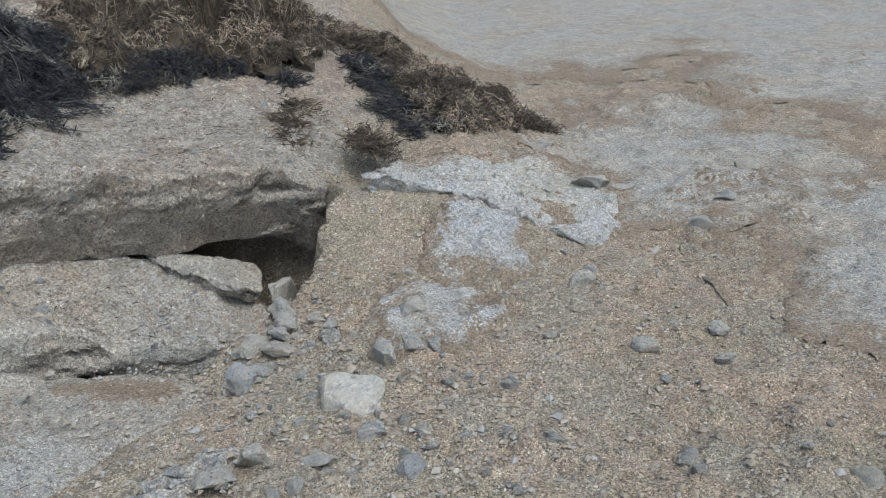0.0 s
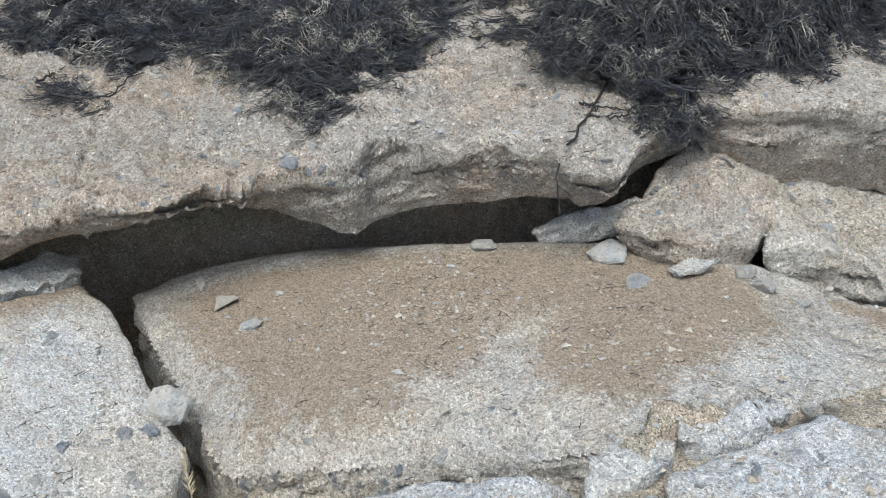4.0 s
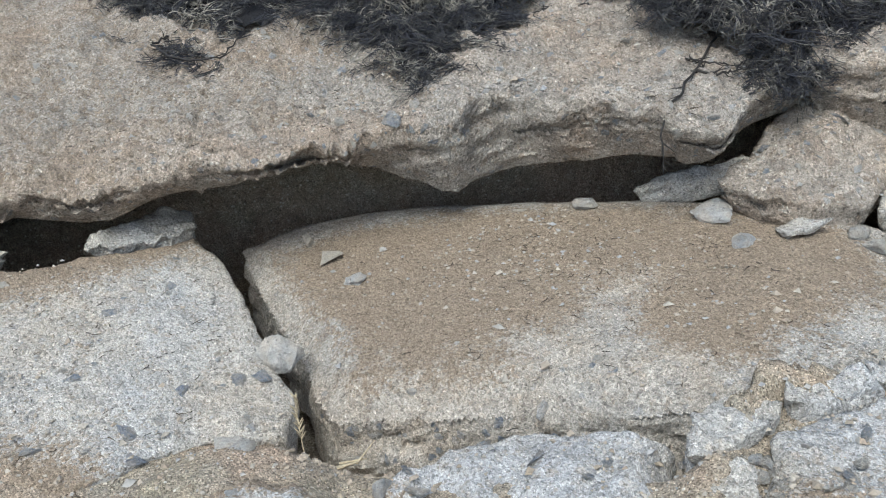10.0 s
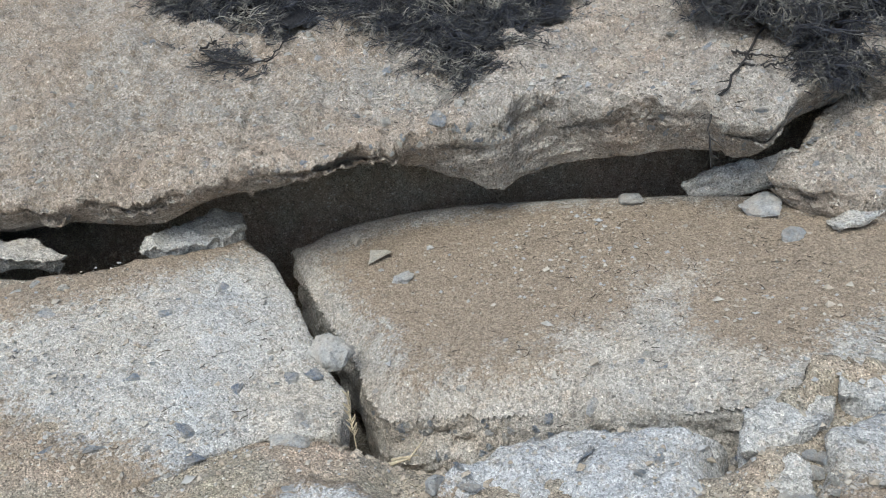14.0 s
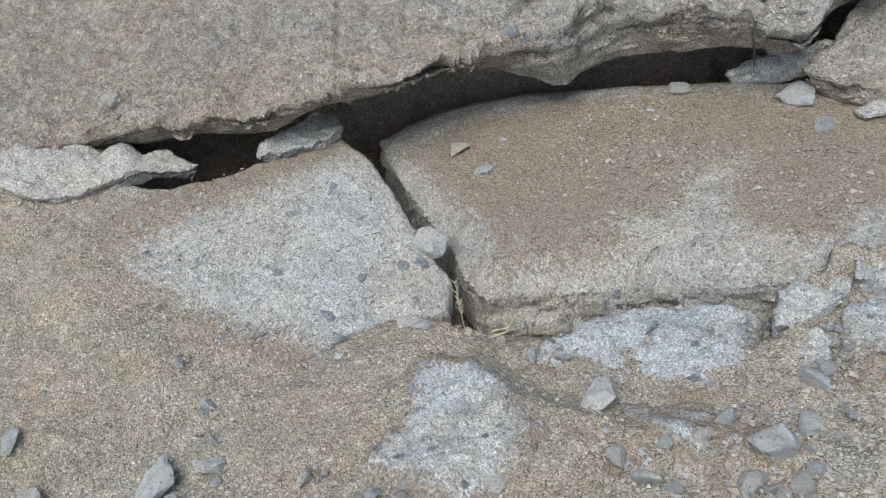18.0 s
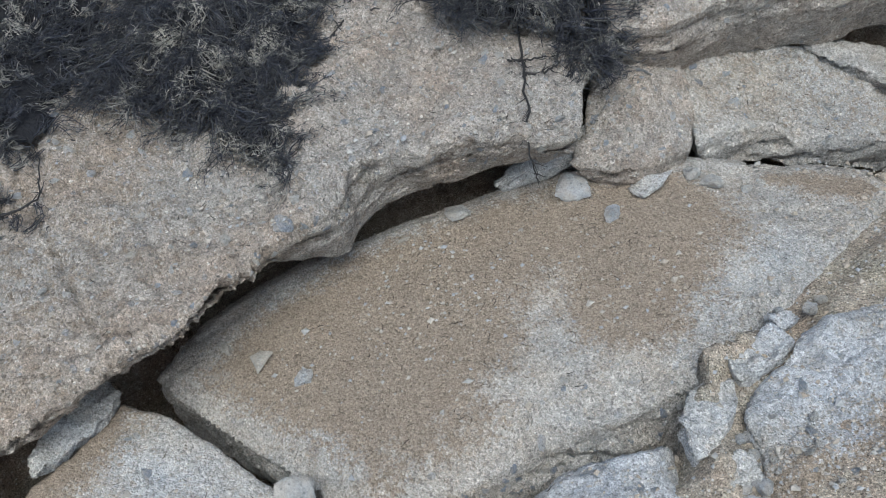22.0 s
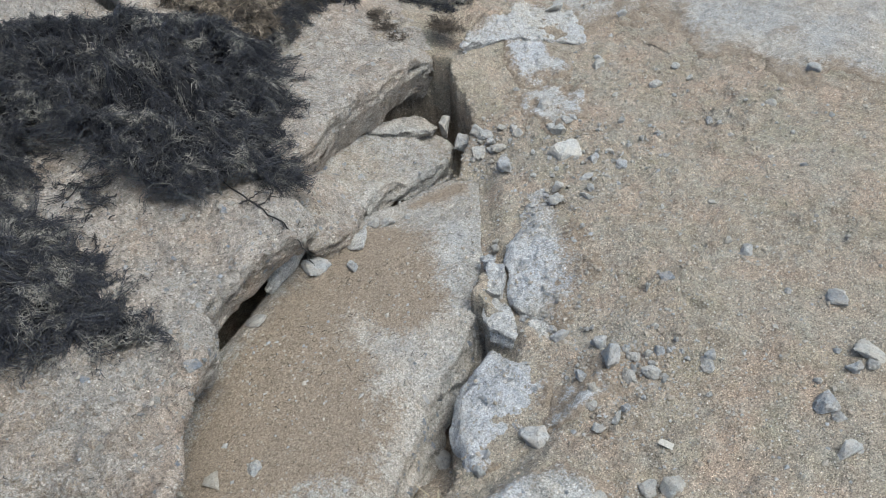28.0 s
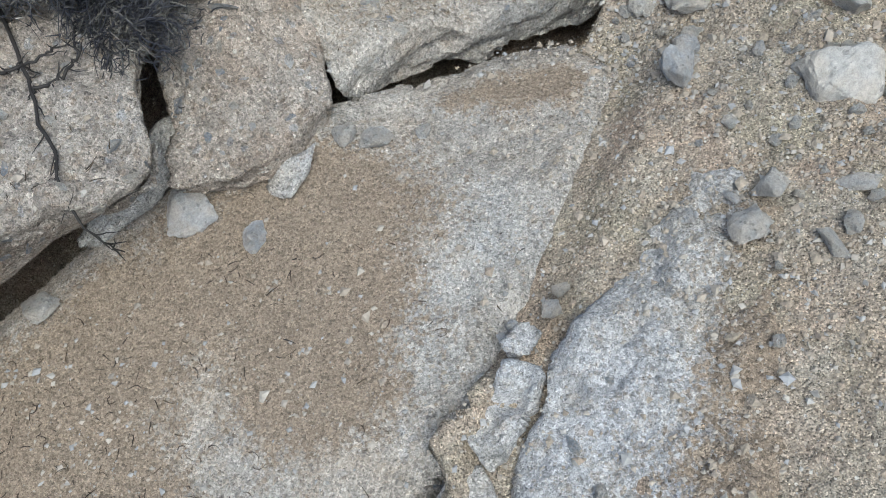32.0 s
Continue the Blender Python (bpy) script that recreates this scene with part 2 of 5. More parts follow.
def stone_material(name, *tones):
    """Broken stone and lumps of concrete, each of its own tone."""
    m, t, b = material(name, 0.85)
    at = where(t)
    own = t.nodes.new("ShaderNodeObjectInfo").outputs["Random"]
    isl = t.nodes.new("ShaderNodeNewGeometry").outputs["Random Per Island"]
    pick = maths(t, "FRACT", maths(t, "ADD", own, isl))
    col = ramp(t, pick, *[(k / max(1, len(tones) - 1), c) for k, c in enumerate(tones)])
    mid, fine = tex_noise(t, at, 2.2, 6, 0.7), tex_noise(t, at, 11, 4, 0.7)
    col = mix(t, 0.8, col, mix(t, 1.0, col, ramp(t, mid, (0.3, 0.55), (0.7, 1.35)), "MULTIPLY"))
    col = mix(t, maths(t, "MULTIPLY", ramp(t, tex_noise(t, at, 1.6, 5), (0.42, 0.0), (0.58, 1.0)), 0.5), col, (0.43, 0.37, 0.295))
    dot, rnd = speckle(t, at, 7, 0.4, 0.3)
    col = mix(t, maths(t, "MULTIPLY", dot, 0.45), col, ramp(t, rnd, (0.0, (0.08, 0.08, 0.09)), (1.0, (0.6, 0.57, 0.52))))
    col = mix(t, 0.6, col, mix(t, 1.0, col, ramp(t, fine, (0.25, 0.6), (0.75, 1.3)), "MULTIPLY"))
    t.links.new(col, b.inputs["Base Color"])
    grit = tex_noise(t, at, 38, 4, 0.8)
    col = mix(t, 0.6, col, mix(t, 1.0, col, ramp(t, grit, (0.3, 0.6), (0.7, 1.35)), "MULTIPLY"))
    t.links.new(col, b.inputs["Base Color"])
    bump(t, b, (mid, 0.010), (fine, 0.004), (grit, 0.0016))
    return m


def plain(name, tones, rough=0.8, scale=60.0, relief=0.002, bleached=None, spots=0.5):
    """Tones by island, broken up by one noise."""
    m, t, b = material(name, rough)
    isl = t.nodes.new("ShaderNodeNewGeometry").outputs["Random Per Island"]
    col = ramp(t, isl, *[(k / max(1, len(tones) - 1), c) for k, c in enumerate(tones)])
    if bleached:
        spot = ramp(t, tex_noise(t, where(t), 9, 4, 0.6), (spots, 0.0), (spots + 0.1, 1.0))
        col = mix(t, maths(t, "MULTIPLY", spot, maths(t, "LESS_THAN", maths(t, "FRACT", maths(t, "MULTIPLY", isl, 37.0)), 0.5)), col, bleached)
    n = tex_noise(t, where(t), scale, 4, 0.6)
    col = mix(t, 0.7, col, mix(t, 1.0, col, ramp(t, n, (0.3, 0.6), (0.7, 1.3)), "MULTIPLY"))
    t.links.new(col, b.inputs["Base Color"])
    bump(t, b, (n, relief))
    return m


CRUST = concrete("crust", (0.50, 0.455, 0.40), (0.41, 0.335, 0.27), (0.385, 0.355, 0.32), (0.23, 0.172, 0.128), 0.75, 1.5)
GREY = concrete("grey_concrete", (0.475, 0.475, 0.47), (0.435, 0.41, 0.365), (0.425, 0.432, 0.445), (0.38, 0.345, 0.295), 0.4, 0.7)
PALE = concrete("pale_concrete", (0.48, 0.465, 0.43), (0.44, 0.40, 0.345), (0.415, 0.415, 0.41), (0.38, 0.335, 0.28), 0.45, 0.55)
DUSTY = concrete("dusty_concrete", (0.455, 0.43, 0.39), (0.395, 0.35, 0.295), (0.38, 0.37, 0.35), (0.30, 0.26, 0.21), 0.5, 0.8)
SAND = sand_material("beach_sand", (0.335, 0.29, 0.23), (0.295, 0.24, 0.18), (0.315, 0.29, 0.24))
RUBBLE = stone_material("rubble_stone", (0.55, 0.53, 0.485), (0.51, 0.51, 0.50), (0.53, 0.495, 0.435), (0.45, 0.47, 0.495), (0.57, 0.555, 0.52), (0.48, 0.49, 0.505))
BLUE = stone_material("blue_stone", (0.24, 0.275, 0.335), (0.32, 0.36, 0.42), (0.26, 0.275, 0.30), (0.35, 0.375, 0.40), (0.22, 0.255, 0.32))
WHITE = stone_material("white_stone", (0.56, 0.54, 0.50), (0.53, 0.51, 0.48))
LUMP = stone_material("lump_stone", (0.54, 0.535, 0.51), (0.55, 0.53, 0.49))
CRUMB = plain("sand_crumbs", [(0.28, 0.26, 0.23), (0.36, 0.31, 0.25), (0.37, 0.335, 0.285), (0.40, 0.37, 0.32), (0.31, 0.315, 0.32), (0.37, 0.355, 0.325)], 0.9)
CLOD = plain("sand_clods", [(0.33, 0.285, 0.225), (0.37, 0.32, 0.26), (0.30, 0.26, 0.205), (0.35, 0.29, 0.23), (0.39, 0.345, 0.285)], 0.95, 250, 0.003)
BLACK_WEED = plain("black_weed", [(0.014, 0.015, 0.021), (0.027, 0.028, 0.038), (0.065, 0.067, 0.08), (0.018, 0.018, 0.021), (0.042, 0.041, 0.042), (0.024, 0.025, 0.032), (0.15, 0.145, 0.13), (0.018, 0.018, 0.023), (0.034, 0.035, 0.045)], 0.42, 90, 0.001, (0.38, 0.355, 0.305), 0.53)
BROWN_WEED = plain("brown_weed", [(0.04, 0.036, 0.034), (0.11, 0.088, 0.066), (0.055, 0.047, 0.042), (0.21, 0.165, 0.12), (0.03, 0.028, 0.028), (0.15, 0.12, 0.09), (0.07, 0.058, 0.047)], 0.8, 90, 0.001, (0.46, 0.385, 0.295), 0.48)
WET_WEED = plain("wiry_weed", [(0.022, 0.021, 0.022), (0.035, 0.031, 0.028)], 0.6, 90, 0.001)
WEED_BED = plain("weed_bed", [(0.012, 0.012, 0.014)], 0.8, 70, 0.01)
BROWN_BED = plain("brown_weed_bed", [(0.085, 0.068, 0.05)], 0.9, 70, 0.01)
SHRED = plain("weed_shreds", [(0.03, 0.025, 0.02), (0.06, 0.045, 0.035), (0.1, 0.075, 0.05), (0.02, 0.02, 0.022)], 0.8)
STRAW = plain("dry_straw", [(0.5, 0.42, 0.28), (0.42, 0.35, 0.24), (0.55, 0.48, 0.35)], 0.7, 200)
PAPER = plain("white_paper", [(0.8, 0.8, 0.79)], 0.6, 300, 0.0005)
BARK = plain("flat_stick", [(0.45, 0.42, 0.36)], 0.7, 150, 0.001)


# ---- mesh helpers ----
def mesh_object(name, verts, faces, mat, parent=None, soft=True):
    me = bpy.data.meshes.new(name)
    me.from_pydata(np.asarray(verts, float).tolist(), [], faces if isinstance(faces, list) else faces.tolist())
    me.materials.append(mat)
    if soft:
        me.polygons.foreach_set("use_smooth", np.ones(len(me.polygons), bool))
    me.update()
    ob = new(name, me)
    if parent:
        ob.parent = parent
    return ob


# ---- the plan: planes z = a x + b y + c, and outlines of the broken slabs ----
PLANES = {
    "upper": (-0.134, 0.116, -0.053), "sunk": (-0.035, 0.084, -0.158), "tilted": (-0.369, 0.205, -0.514),
    "low": (-0.284, -0.106, -0.361), "edge": (0.066, 0.0, 0.006), "back": (-0.2, 0.15, -0.125), "ledge": (-0.2, 0.3, -0.4)}


def plane(name, x, y):
    p, q, r = PLANES[name]
    return p * x + q * y + r


LEFT = [(-2.30, 0.02), (-2.20, 0.10), (-2.10, 0.20), (-2.0, 0.30), (-1.88, 0.40), (-1.80, 0.49), (-1.72, 0.57), (-1.66, 0.625), (-1.60, 0.665), (-1.55, 0.735), (-1.512, 0.832), (-1.452, 0.918)]
UPPER = LEFT + [(-1.38, 0.99), (-1.335, 1.04), (-1.30, 1.08), (-1.30, 1.14), (-1.23, 1.20), (-1.12, 1.22), (-1.03, 1.25), (-0.96, 1.25),
                (-0.885, 1.275), (-0.865, 1.34), (-0.87, 1.43), (-0.87, 1.49), (-0.82, 1.56), (-0.86, 1.9), (-0.9, 3.4), (-3.2, 3.4), (-3.2, 0.0), (-2.6, -0.05)]
SUNK = [(-1.75, 0.82), (-1.72, 0.89), (-1.68, 0.96), (-1.59, 1.06), (-1.49, 1.14), (-1.37, 1.20), (-1.27, 1.26), (-1.16, 1.31), (-1.05, 1.37), (-0.85, 1.45), (-0.67, 1.46), (-0.51, 1.48), (-0.40, 1.49), (-0.29, 1.47),
        (-0.22, 1.39), (-0.30, 1.28), (-0.40, 1.14), (-0.49, 1.03), (-0.58, 0.92), (-0.67, 0.87), (-0.79, 0.81), (-0.91, 0.755), (-1.00, 0.69), (-1.09, 0.625), (-1.19, 0.565), (-1.27, 0.595), (-1.33, 0.635), (-1.43, 0.68), (-1.56, 0.73), (-1.67, 0.785)]
TILTED = [(-0.655, 1.45), (-0.61, 1.50), (-0.51, 1.53), (-0.39, 1.55), (-0.28, 1.58), (-0.20, 1.60), (-0.14, 1.65), (-0.15, 1.74), (-0.26, 1.81), (-0.39, 1.83), (-0.50, 1.81), (-0.60, 1.755), (-0.685, 1.70), (-0.672, 1.62), (-0.66, 1.53)]
KNOB = [(-0.90, 1.35), (-0.84, 1.34), (-0.78, 1.345), (-0.72, 1.39), (-0.655, 1.43), (-0.648, 1.53), (-0.66, 1.62), (-0.69, 1.70), (-0.79, 1.67), (-0.85, 1.61), (-0.875, 1.50), (-0.885, 1.41)]
LOW = [(-1.71, 0.71), (-1.72, 0.64), (-1.75, 0.57), (-1.78, 0.47), (-1.80, 0.39), (-1.83, 0.26), (-1.86, 0.16), (-1.80, 0.02), (-1.62, 0.0), (-1.42, 0.03), (-1.33, 0.12), (-1.29, 0.24), (-1.28, 0.36), (-1.215, 0.43), (-1.19, 0.475),
       (-1.255, 0.535), (-1.36, 0.585), (-1.45, 0.625), (-1.57, 0.675)]
EDGE_NEAR = [(-0.99, 0.50), (-0.965, 0.57), (-0.942, 0.612), (-0.91, 0.652), (-0.873, 0.684), (-0.831, 0.697), (-0.789, 0.72), (-0.73, 0.737), (-0.70, 0.749), (-0.683, 0.742), (-0.682, 0.705), (-0.67, 0.66), (-0.63, 0.60), (-0.61, 0.53), (-0.75, 0.45), (-0.90, 0.42), (-0.98, 0.44)]
EDGE_FAR = [(-0.22, 1.15), (-0.30, 1.09), (-0.366, 1.03), (-0.41, 1.0), (-0.454, 0.962), (-0.487, 0.916), (-0.525, 0.885), (-0.554, 0.831), (-0.561, 0.776), (-0.541, 0.732), (-0.533, 0.696), (-0.528, 0.655), (-0.52, 0.60), (-0.46, 0.56), (-0.36, 0.62), (-0.25, 0.76), (-0.17, 0.90), (-0.12, 1.02), (-0.15, 1.12)]
EDGE_CHIP = [(-0.583, 0.862), (-0.624, 0.857), (-0.666, 0.812), (-0.682, 0.773), (-0.672, 0.752), (-0.664, 0.715), (-0.65, 0.69), (-0.602, 0.711), (-0.582, 0.754), (-0.576, 0.812)]
PATCH = [(-1.10, 0.33), (-1.02, 0.395), (-0.945, 0.385), (-0.885, 0.345), (-0.82, 0.35), (-0.81, 0.28), (-0.76, 0.22), (-0.80, 0.13), (-0.87, 0.075), (-0.956, 0.065), (-1.05, 0.055), (-1.05, 0.168), (-1.10, 0.25)]
BACK = [(-0.83, 1.56), (-0.70, 1.585), (-0.61, 1.665), (-0.47, 1.73), (-0.35, 1.765), (-0.22, 1.83), (-0.10, 1.88), (-0.01, 1.91), (0.02, 1.95), (0.06, 2.1), (0.1, 2.5), (0.1, 3.4), (-0.88, 3.4), (-0.85, 1.9)]
LEDGE = [(0.06, 1.83), (0.16, 1.82), (0.256, 1.81), (0.34, 1.775), (0.40, 1.755), (0.457, 1.718), (0.50, 1.68), (0.535, 1.655), (0.62, 1.75), (0.63, 1.83), (0.60, 1.93), (0.55, 2.0), (0.466, 2.04), (0.353, 2.01), (0.24, 1.94), (0.13, 1.88)]
PIT = [(-1.95, 0.24), (-1.83, 0.34), (-1.77, 0.42), (-1.70, 0.60), (-1.62, 0.62), (-1.50, 0.57), (-1.33, 0.53), (-1.23, 0.46), (-1.13, 0.455), (-1.03, 0.49), (-0.975, 0.57), (-0.93, 0.625), (-0.87, 0.68), (-0.79, 0.717), (-0.70, 0.745), (-0.68, 0.77), (-0.66, 0.815), (-0.64, 0.845), (-0.65, 0.88), (-0.70, 0.95),
       (-0.66, 1.25), (-0.30, 1.45), (-0.16, 1.54), (-0.09, 1.60), (-0.065, 1.68), (-0.035, 1.76), (0.0, 1.84), (-0.01, 1.90), (-0.08, 2.02), (-0.40, 2.08), (-0.75, 1.92), (-1.15, 1.60), (-1.50, 1.36), (-1.80, 1.05), (-2.05, 0.72), (-2.18, 0.45)]


def back_fn(x, y):
    return plane("back", x, y) - 0.06 * smooth(-0.16, 0.0, x) * smooth(2.1, 1.9, y)


def sunk_top(x, y):
    return plane("sunk", x, y) - 0.05 * smooth(-0.75, -0.42, x) * smooth(1.15, 1.45, y) - 0.025 * smooth(0.08, 0.0, distance(x, y, SUNK)[0]) * smooth(-0.66, -0.84, x) * smooth(0.95, 0.8, y - 0.35 * (x + 1.0))


def ground_height(x, y):
    """The sand, level on the whole, heaped against the slabs, dropping into the hollow under them."""
    clods = fbm(x, y, 0.0, 0.05, 4, 19, 0.6)
    h = 0.006 * fbm(x, y, 0.0, 0.35, 4, 3) + 0.0075 * fbm(x, y, 0.0, 0.06, 5, 9, 0.58) + 0.016 * np.clip(clods, 0, 1) * smooth(-0.1, 0.4, fbm(x, y, 2.0, 0.3, 3, 29) + 0.15)
    h = h * (1 - 0.9 * smooth(3.0, 3.8, np.maximum(np.abs(x + 0.3), y)))
    h = h + 0.20 * np.clip(-1.30 - x, 0, 0.6) + 0.34 * np.clip(-1.85 - x, 0, 0.4)
    h = h + 0.18 * smooth(1.55, 2.05, y) * smooth(0.75, 0.15, x) + 0.012 * np.clip(fbm(x, y, 0.0, 0.055, 4, 77, 0.6), 0, 1) * np.exp(-((x - 0.0) ** 2 + (y - 1.2) ** 2) / 0.09)
    h = h - 0.05 * np.exp(-((x + 0.2) ** 2 + (y - 1.42) ** 2) / 0.03)
    h = h - 0.15 * np.exp(-(x + 1.08) ** 2 / 0.022 - (y - 0.54) ** 2 / 0.011)
    near_lip, far_lip = smooth(0.55, 0.64, y - 0.5 * (x + 0.85)), smooth(-0.32, -0.42, x - 0.9 * (y - 0.85))
    for name, outline, sink in (("low", LOW, 0.010), ("edge", EDGE_NEAR, 0.008 + 0.06 * near_lip), ("edge", EDGE_FAR, 0.005 + 0.009 * far_lip)):
        d, _ = distance(x, y, outline)
        h = h + (plane(name, x, y) - sink - h) * smooth(-0.10, 0.0, d)
    d, _ = distance(x, y, SUNK)
    h = h + (sunk_top(x, y) - 0.006 - h) * smooth(-0.09, 0.0, d) * smooth(0.93, 1.02, y)
    h = np.where(d > 0.012, np.minimum(h, sunk_top(x, y) - 0.012 - 0.8 * np.clip(d - 0.012, 0, 0.1)), h)
    h = h + (back_fn(x, y) - 0.010 - h) * smooth(0.34, 0.12, x) * smooth(-0.90, -0.75, x) * smooth(1.80, 1.96, y)
    h = np.where(distance(x, y, UPPER)[0] > 0.03, np.minimum(h, plane("upper", x, y) - 0.24), h)
    d, _ = distance(x, y, PIT)
    floor = -0.30 + 0.10 * np.exp(-((x + 1.08) ** 2 + (y - 0.50) ** 2) / 0.02) + 0.03 * fbm(x, y, 1.0, 0.2, 3, 31)
    return h + (np.minimum(floor, h) - h) * smooth(-0.015, 0.03, d + 0.014 * fbm(x, y, 0.0, 0.05, 3, 37))


def axis(lo, hi, step):
    """Fine from lo to hi, then wider and wider to the horizon."""
    mid = np.arange(lo, hi, step)
    far, d, g = [], 0.0, step
    while d < 700:
        g *= 1.13
        d += g
        far.append(d)
    far = np.array(far)
    return np.concatenate([lo - far[::-1], mid, mid[-1] + far])


def grid_faces(nx, ny):
    i = np.arange(nx * ny).reshape(ny, nx)
    return np.stack([i[:-1, :-1], i[:-1, 1:], i[1:, 1:], i[1:, :-1]], -1).reshape(-1, 4)


xs, ys = axis(-2.4, 2.0, 0.0095), axis(-0.9, 3.5, 0.0095)
gx, gy = np.meshgrid(xs, ys)
ground = mesh_object("ground", np.stack([gx, gy, ground_height(gx, gy)], -1).reshape(-1, 3), grid_faces(len(xs), len(ys)), SAND)
tagged(ground, "coarse pale brown beach sand strewn with crumbs", "sand", kind="structure")


def slab(name, outline, top, thick, mat, label, undercut=0.02, relief=0.006, edge=0.008, ragged=0.011, h=0.0065, seed=0, fade=0.0, flakes=0.013, sand=None):
    """A broken slab: an uneven top inside a ragged outline, rough broken sides, a closed underside."""
    poly = rough_outline(outline, 0.011, ragged, 0.06, seed)
    lo, hi = poly.min(0) - h, poly.max(0) + h
    gx, gy = np.meshgrid(np.arange(lo[0], hi[0], h), np.arange(lo[1], hi[1], h))
    ny, nx = gx.shape
    d, near = distance(gx, gy, poly)
    px, py, d = gx.ravel().copy(), gy.ravel().copy(), d.ravel()
    snap = (np.abs(d) < 0.62 * h)
    px[snap], py[snap] = near[snap, 0], near[snap, 1]
    cells = grid_faces(nx, ny)
    cells = cells[(d[cells] > -0.62 * h).all(1)]
    cells = cells[~(snap[cells].all(1))]
    used = np.unique(cells)
    index = np.full(nx * ny, -1)
    index[used] = np.arange(len(used))
    cells = index[cells]
    px, py, d = px[used], py[used], np.clip(d[used], 0, None)
    chips = fbm(px, py, 0.0, 0.045, 4, seed + 40, 0.6)
    z = top(px, py) + 1.3 * relief * (0.9 * fbm(px, py, 0.0, 0.22, 3, seed + 20) + 0.75 * chips - 0.9 * np.clip(chips - 0.25, 0, 1)) + 0.25 * relief * fbm(px, py, 0.0, 0.014, 2, seed + 60)
    step = fbm(px, py, 0.0, 0.07, 4, seed + 33, 0.62) * 3.2
    z = z + flakes * (np.floor(step) + smooth(0.3, 0.62, step - np.floor(step))) / 3.2
    z = z - edge * np.clip(1 - d / (2.2 * edge), 0, 1) ** 2 - fade * np.clip(1 - d / 0.05, 0, 1)
    edges = np.concatenate([cells[:, [0, 1]], cells[:, [1, 2]], cells[:, [2, 3]], cells[:, [3, 0]]])
    key = edges.min(1).astype(np.int64) * len(px) + edges.max(1)
    _, first, count = np.unique(key, return_index=True, return_counts=True)
    rim = edges[first[count == 1]]
    rv = np.unique(rim)
    # outward way at each rim point
    out = np.zeros((len(px), 2))
    way = np.stack([py[rim[:, 1]] - py[rim[:, 0]], -(px[rim[:, 1]] - px[rim[:, 0]])], 1)
    for c in (0, 1):
        np.add.at(out, rim[:, c], way)
    out = out[rv] / (np.linalg.norm(out[rv], axis=1)[:, None] + 1e-9)
    deep = thick(px, py) if callable(thick) else np.full(len(px), float(thick))
    cut = undercut(px, py)[rv] if callable(undercut) else undercut
    foot = top(px, py)
    rows = max(3, int(deep.max() / 0.011))
    verts = [np.stack([px, py, z], 1)]
    pos = np.full(len(px), -1)
    pos[rv] = np.arange(len(rv))
    walls, base, prev = [], len(px), None
    # the outline grows calmer towards the foot of the broken face
    pair = pos[rim]
    cx, cy = px[rv].copy(), py[rv].copy()
    links = np.maximum(np.bincount(pair.ravel(), minlength=len(rv)), 1)
    ox, oy = out[:, 0].copy(), out[:, 1].copy()
    for _ in range(12):
        bx = np.bincount(pair[:, 0], ox[pair[:, 1]], len(rv)) + np.bincount(pair[:, 1], ox[pair[:, 0]], len(rv))
        by = np.bincount(pair[:, 0], oy[pair[:, 1]], len(rv)) + np.bincount(pair[:, 1], oy[pair[:, 0]], len(rv))
        ox, oy = 0.4 * ox + 0.6 * bx / links, 0.4 * oy + 0.6 * by / links
    out = np.stack([ox, oy], 1) / (np.hypot(ox, oy)[:, None] + 1e-9)
    for _ in range(26):
        ax = np.bincount(pair[:, 0], cx[pair[:, 1]], len(rv)) + np.bincount(pair[:, 1], cx[pair[:, 0]], len(rv))
        ay = np.bincount(pair[:, 0], cy[pair[:, 1]], len(rv)) + np.bincount(pair[:, 1], cy[pair[:, 0]], len(rv))
        cx, cy = 0.4 * cx + 0.6 * ax / links, 0.4 * cy + 0.6 * ay / links
    for k in range(1, rows + 1):
        s = k / rows
        zz = (1 - s) * z[rv] + s * foot[rv] - s * deep[rv] * (1 + 0.07 * fbm(px[rv], py[rv], 2.0, 0.16, 4, seed + 71, 0.45))
        crag = fbm(px[rv], py[rv], 2.6 * zz, 0.075, 4, seed + 80, 0.58)
        ledges = fbm(0.35 * px[rv], 0.35 * py[rv], zz, 0.028, 3, seed + 90)
        push = -np.maximum(cut, 0) * s ** 1.5 - np.minimum(cut, 0) * s ** 0.7 + np.sin(min(s * 2.5, 1) * 1.57) * (0.015 * crag - 0.008 * np.abs(crag) + 0.006 * ledges) * (1 - 0.4 * s)
        calm = min(1.0, 1.6 * s)
        verts.append(np.stack([px[rv] + calm * (cx - px[rv]) + out[:, 0] * push, py[rv] + calm * (cy - py[rv]) + out[:, 1] * push, zz], 1))
        a, b = pos[rim[:, 0]], pos[rim[:, 1]]
        here = base + (k - 1) * len(rv)
        up0, up1 = (rim[:, 0], rim[:, 1]) if k == 1 else (here - len(rv) + a, here - len(rv) + b)
        walls.append(np.stack([up1, up0, here + a, here + b], 1))
    low = len(px) + rows * len(rv)
    inner = np.setdiff1d(np.arange(len(px)), rv)
    under = np.full(len(px), -1)
    under[rv] = base + (rows - 1) * len(rv) + np.arange(len(rv))
    under[inner] = low + np.arange(len(inner))
    hollow = 0.65 * np.clip(1 - d[inner] / 0.09, 0, 1) * float(np.max(cut) > 0)
    verts.append(np.stack([px[inner], py[inner], z[inner] - deep[inner] * (1 - hollow)], 1))
    faces = np.concatenate([cells] + walls + [under[cells][:, ::-1]])
    ob = mesh_object(name, np.concatenate(verts), faces, mat)
    ob.data.polygons.foreach_set("use_smooth", np.arange(len(faces)) < len(cells))
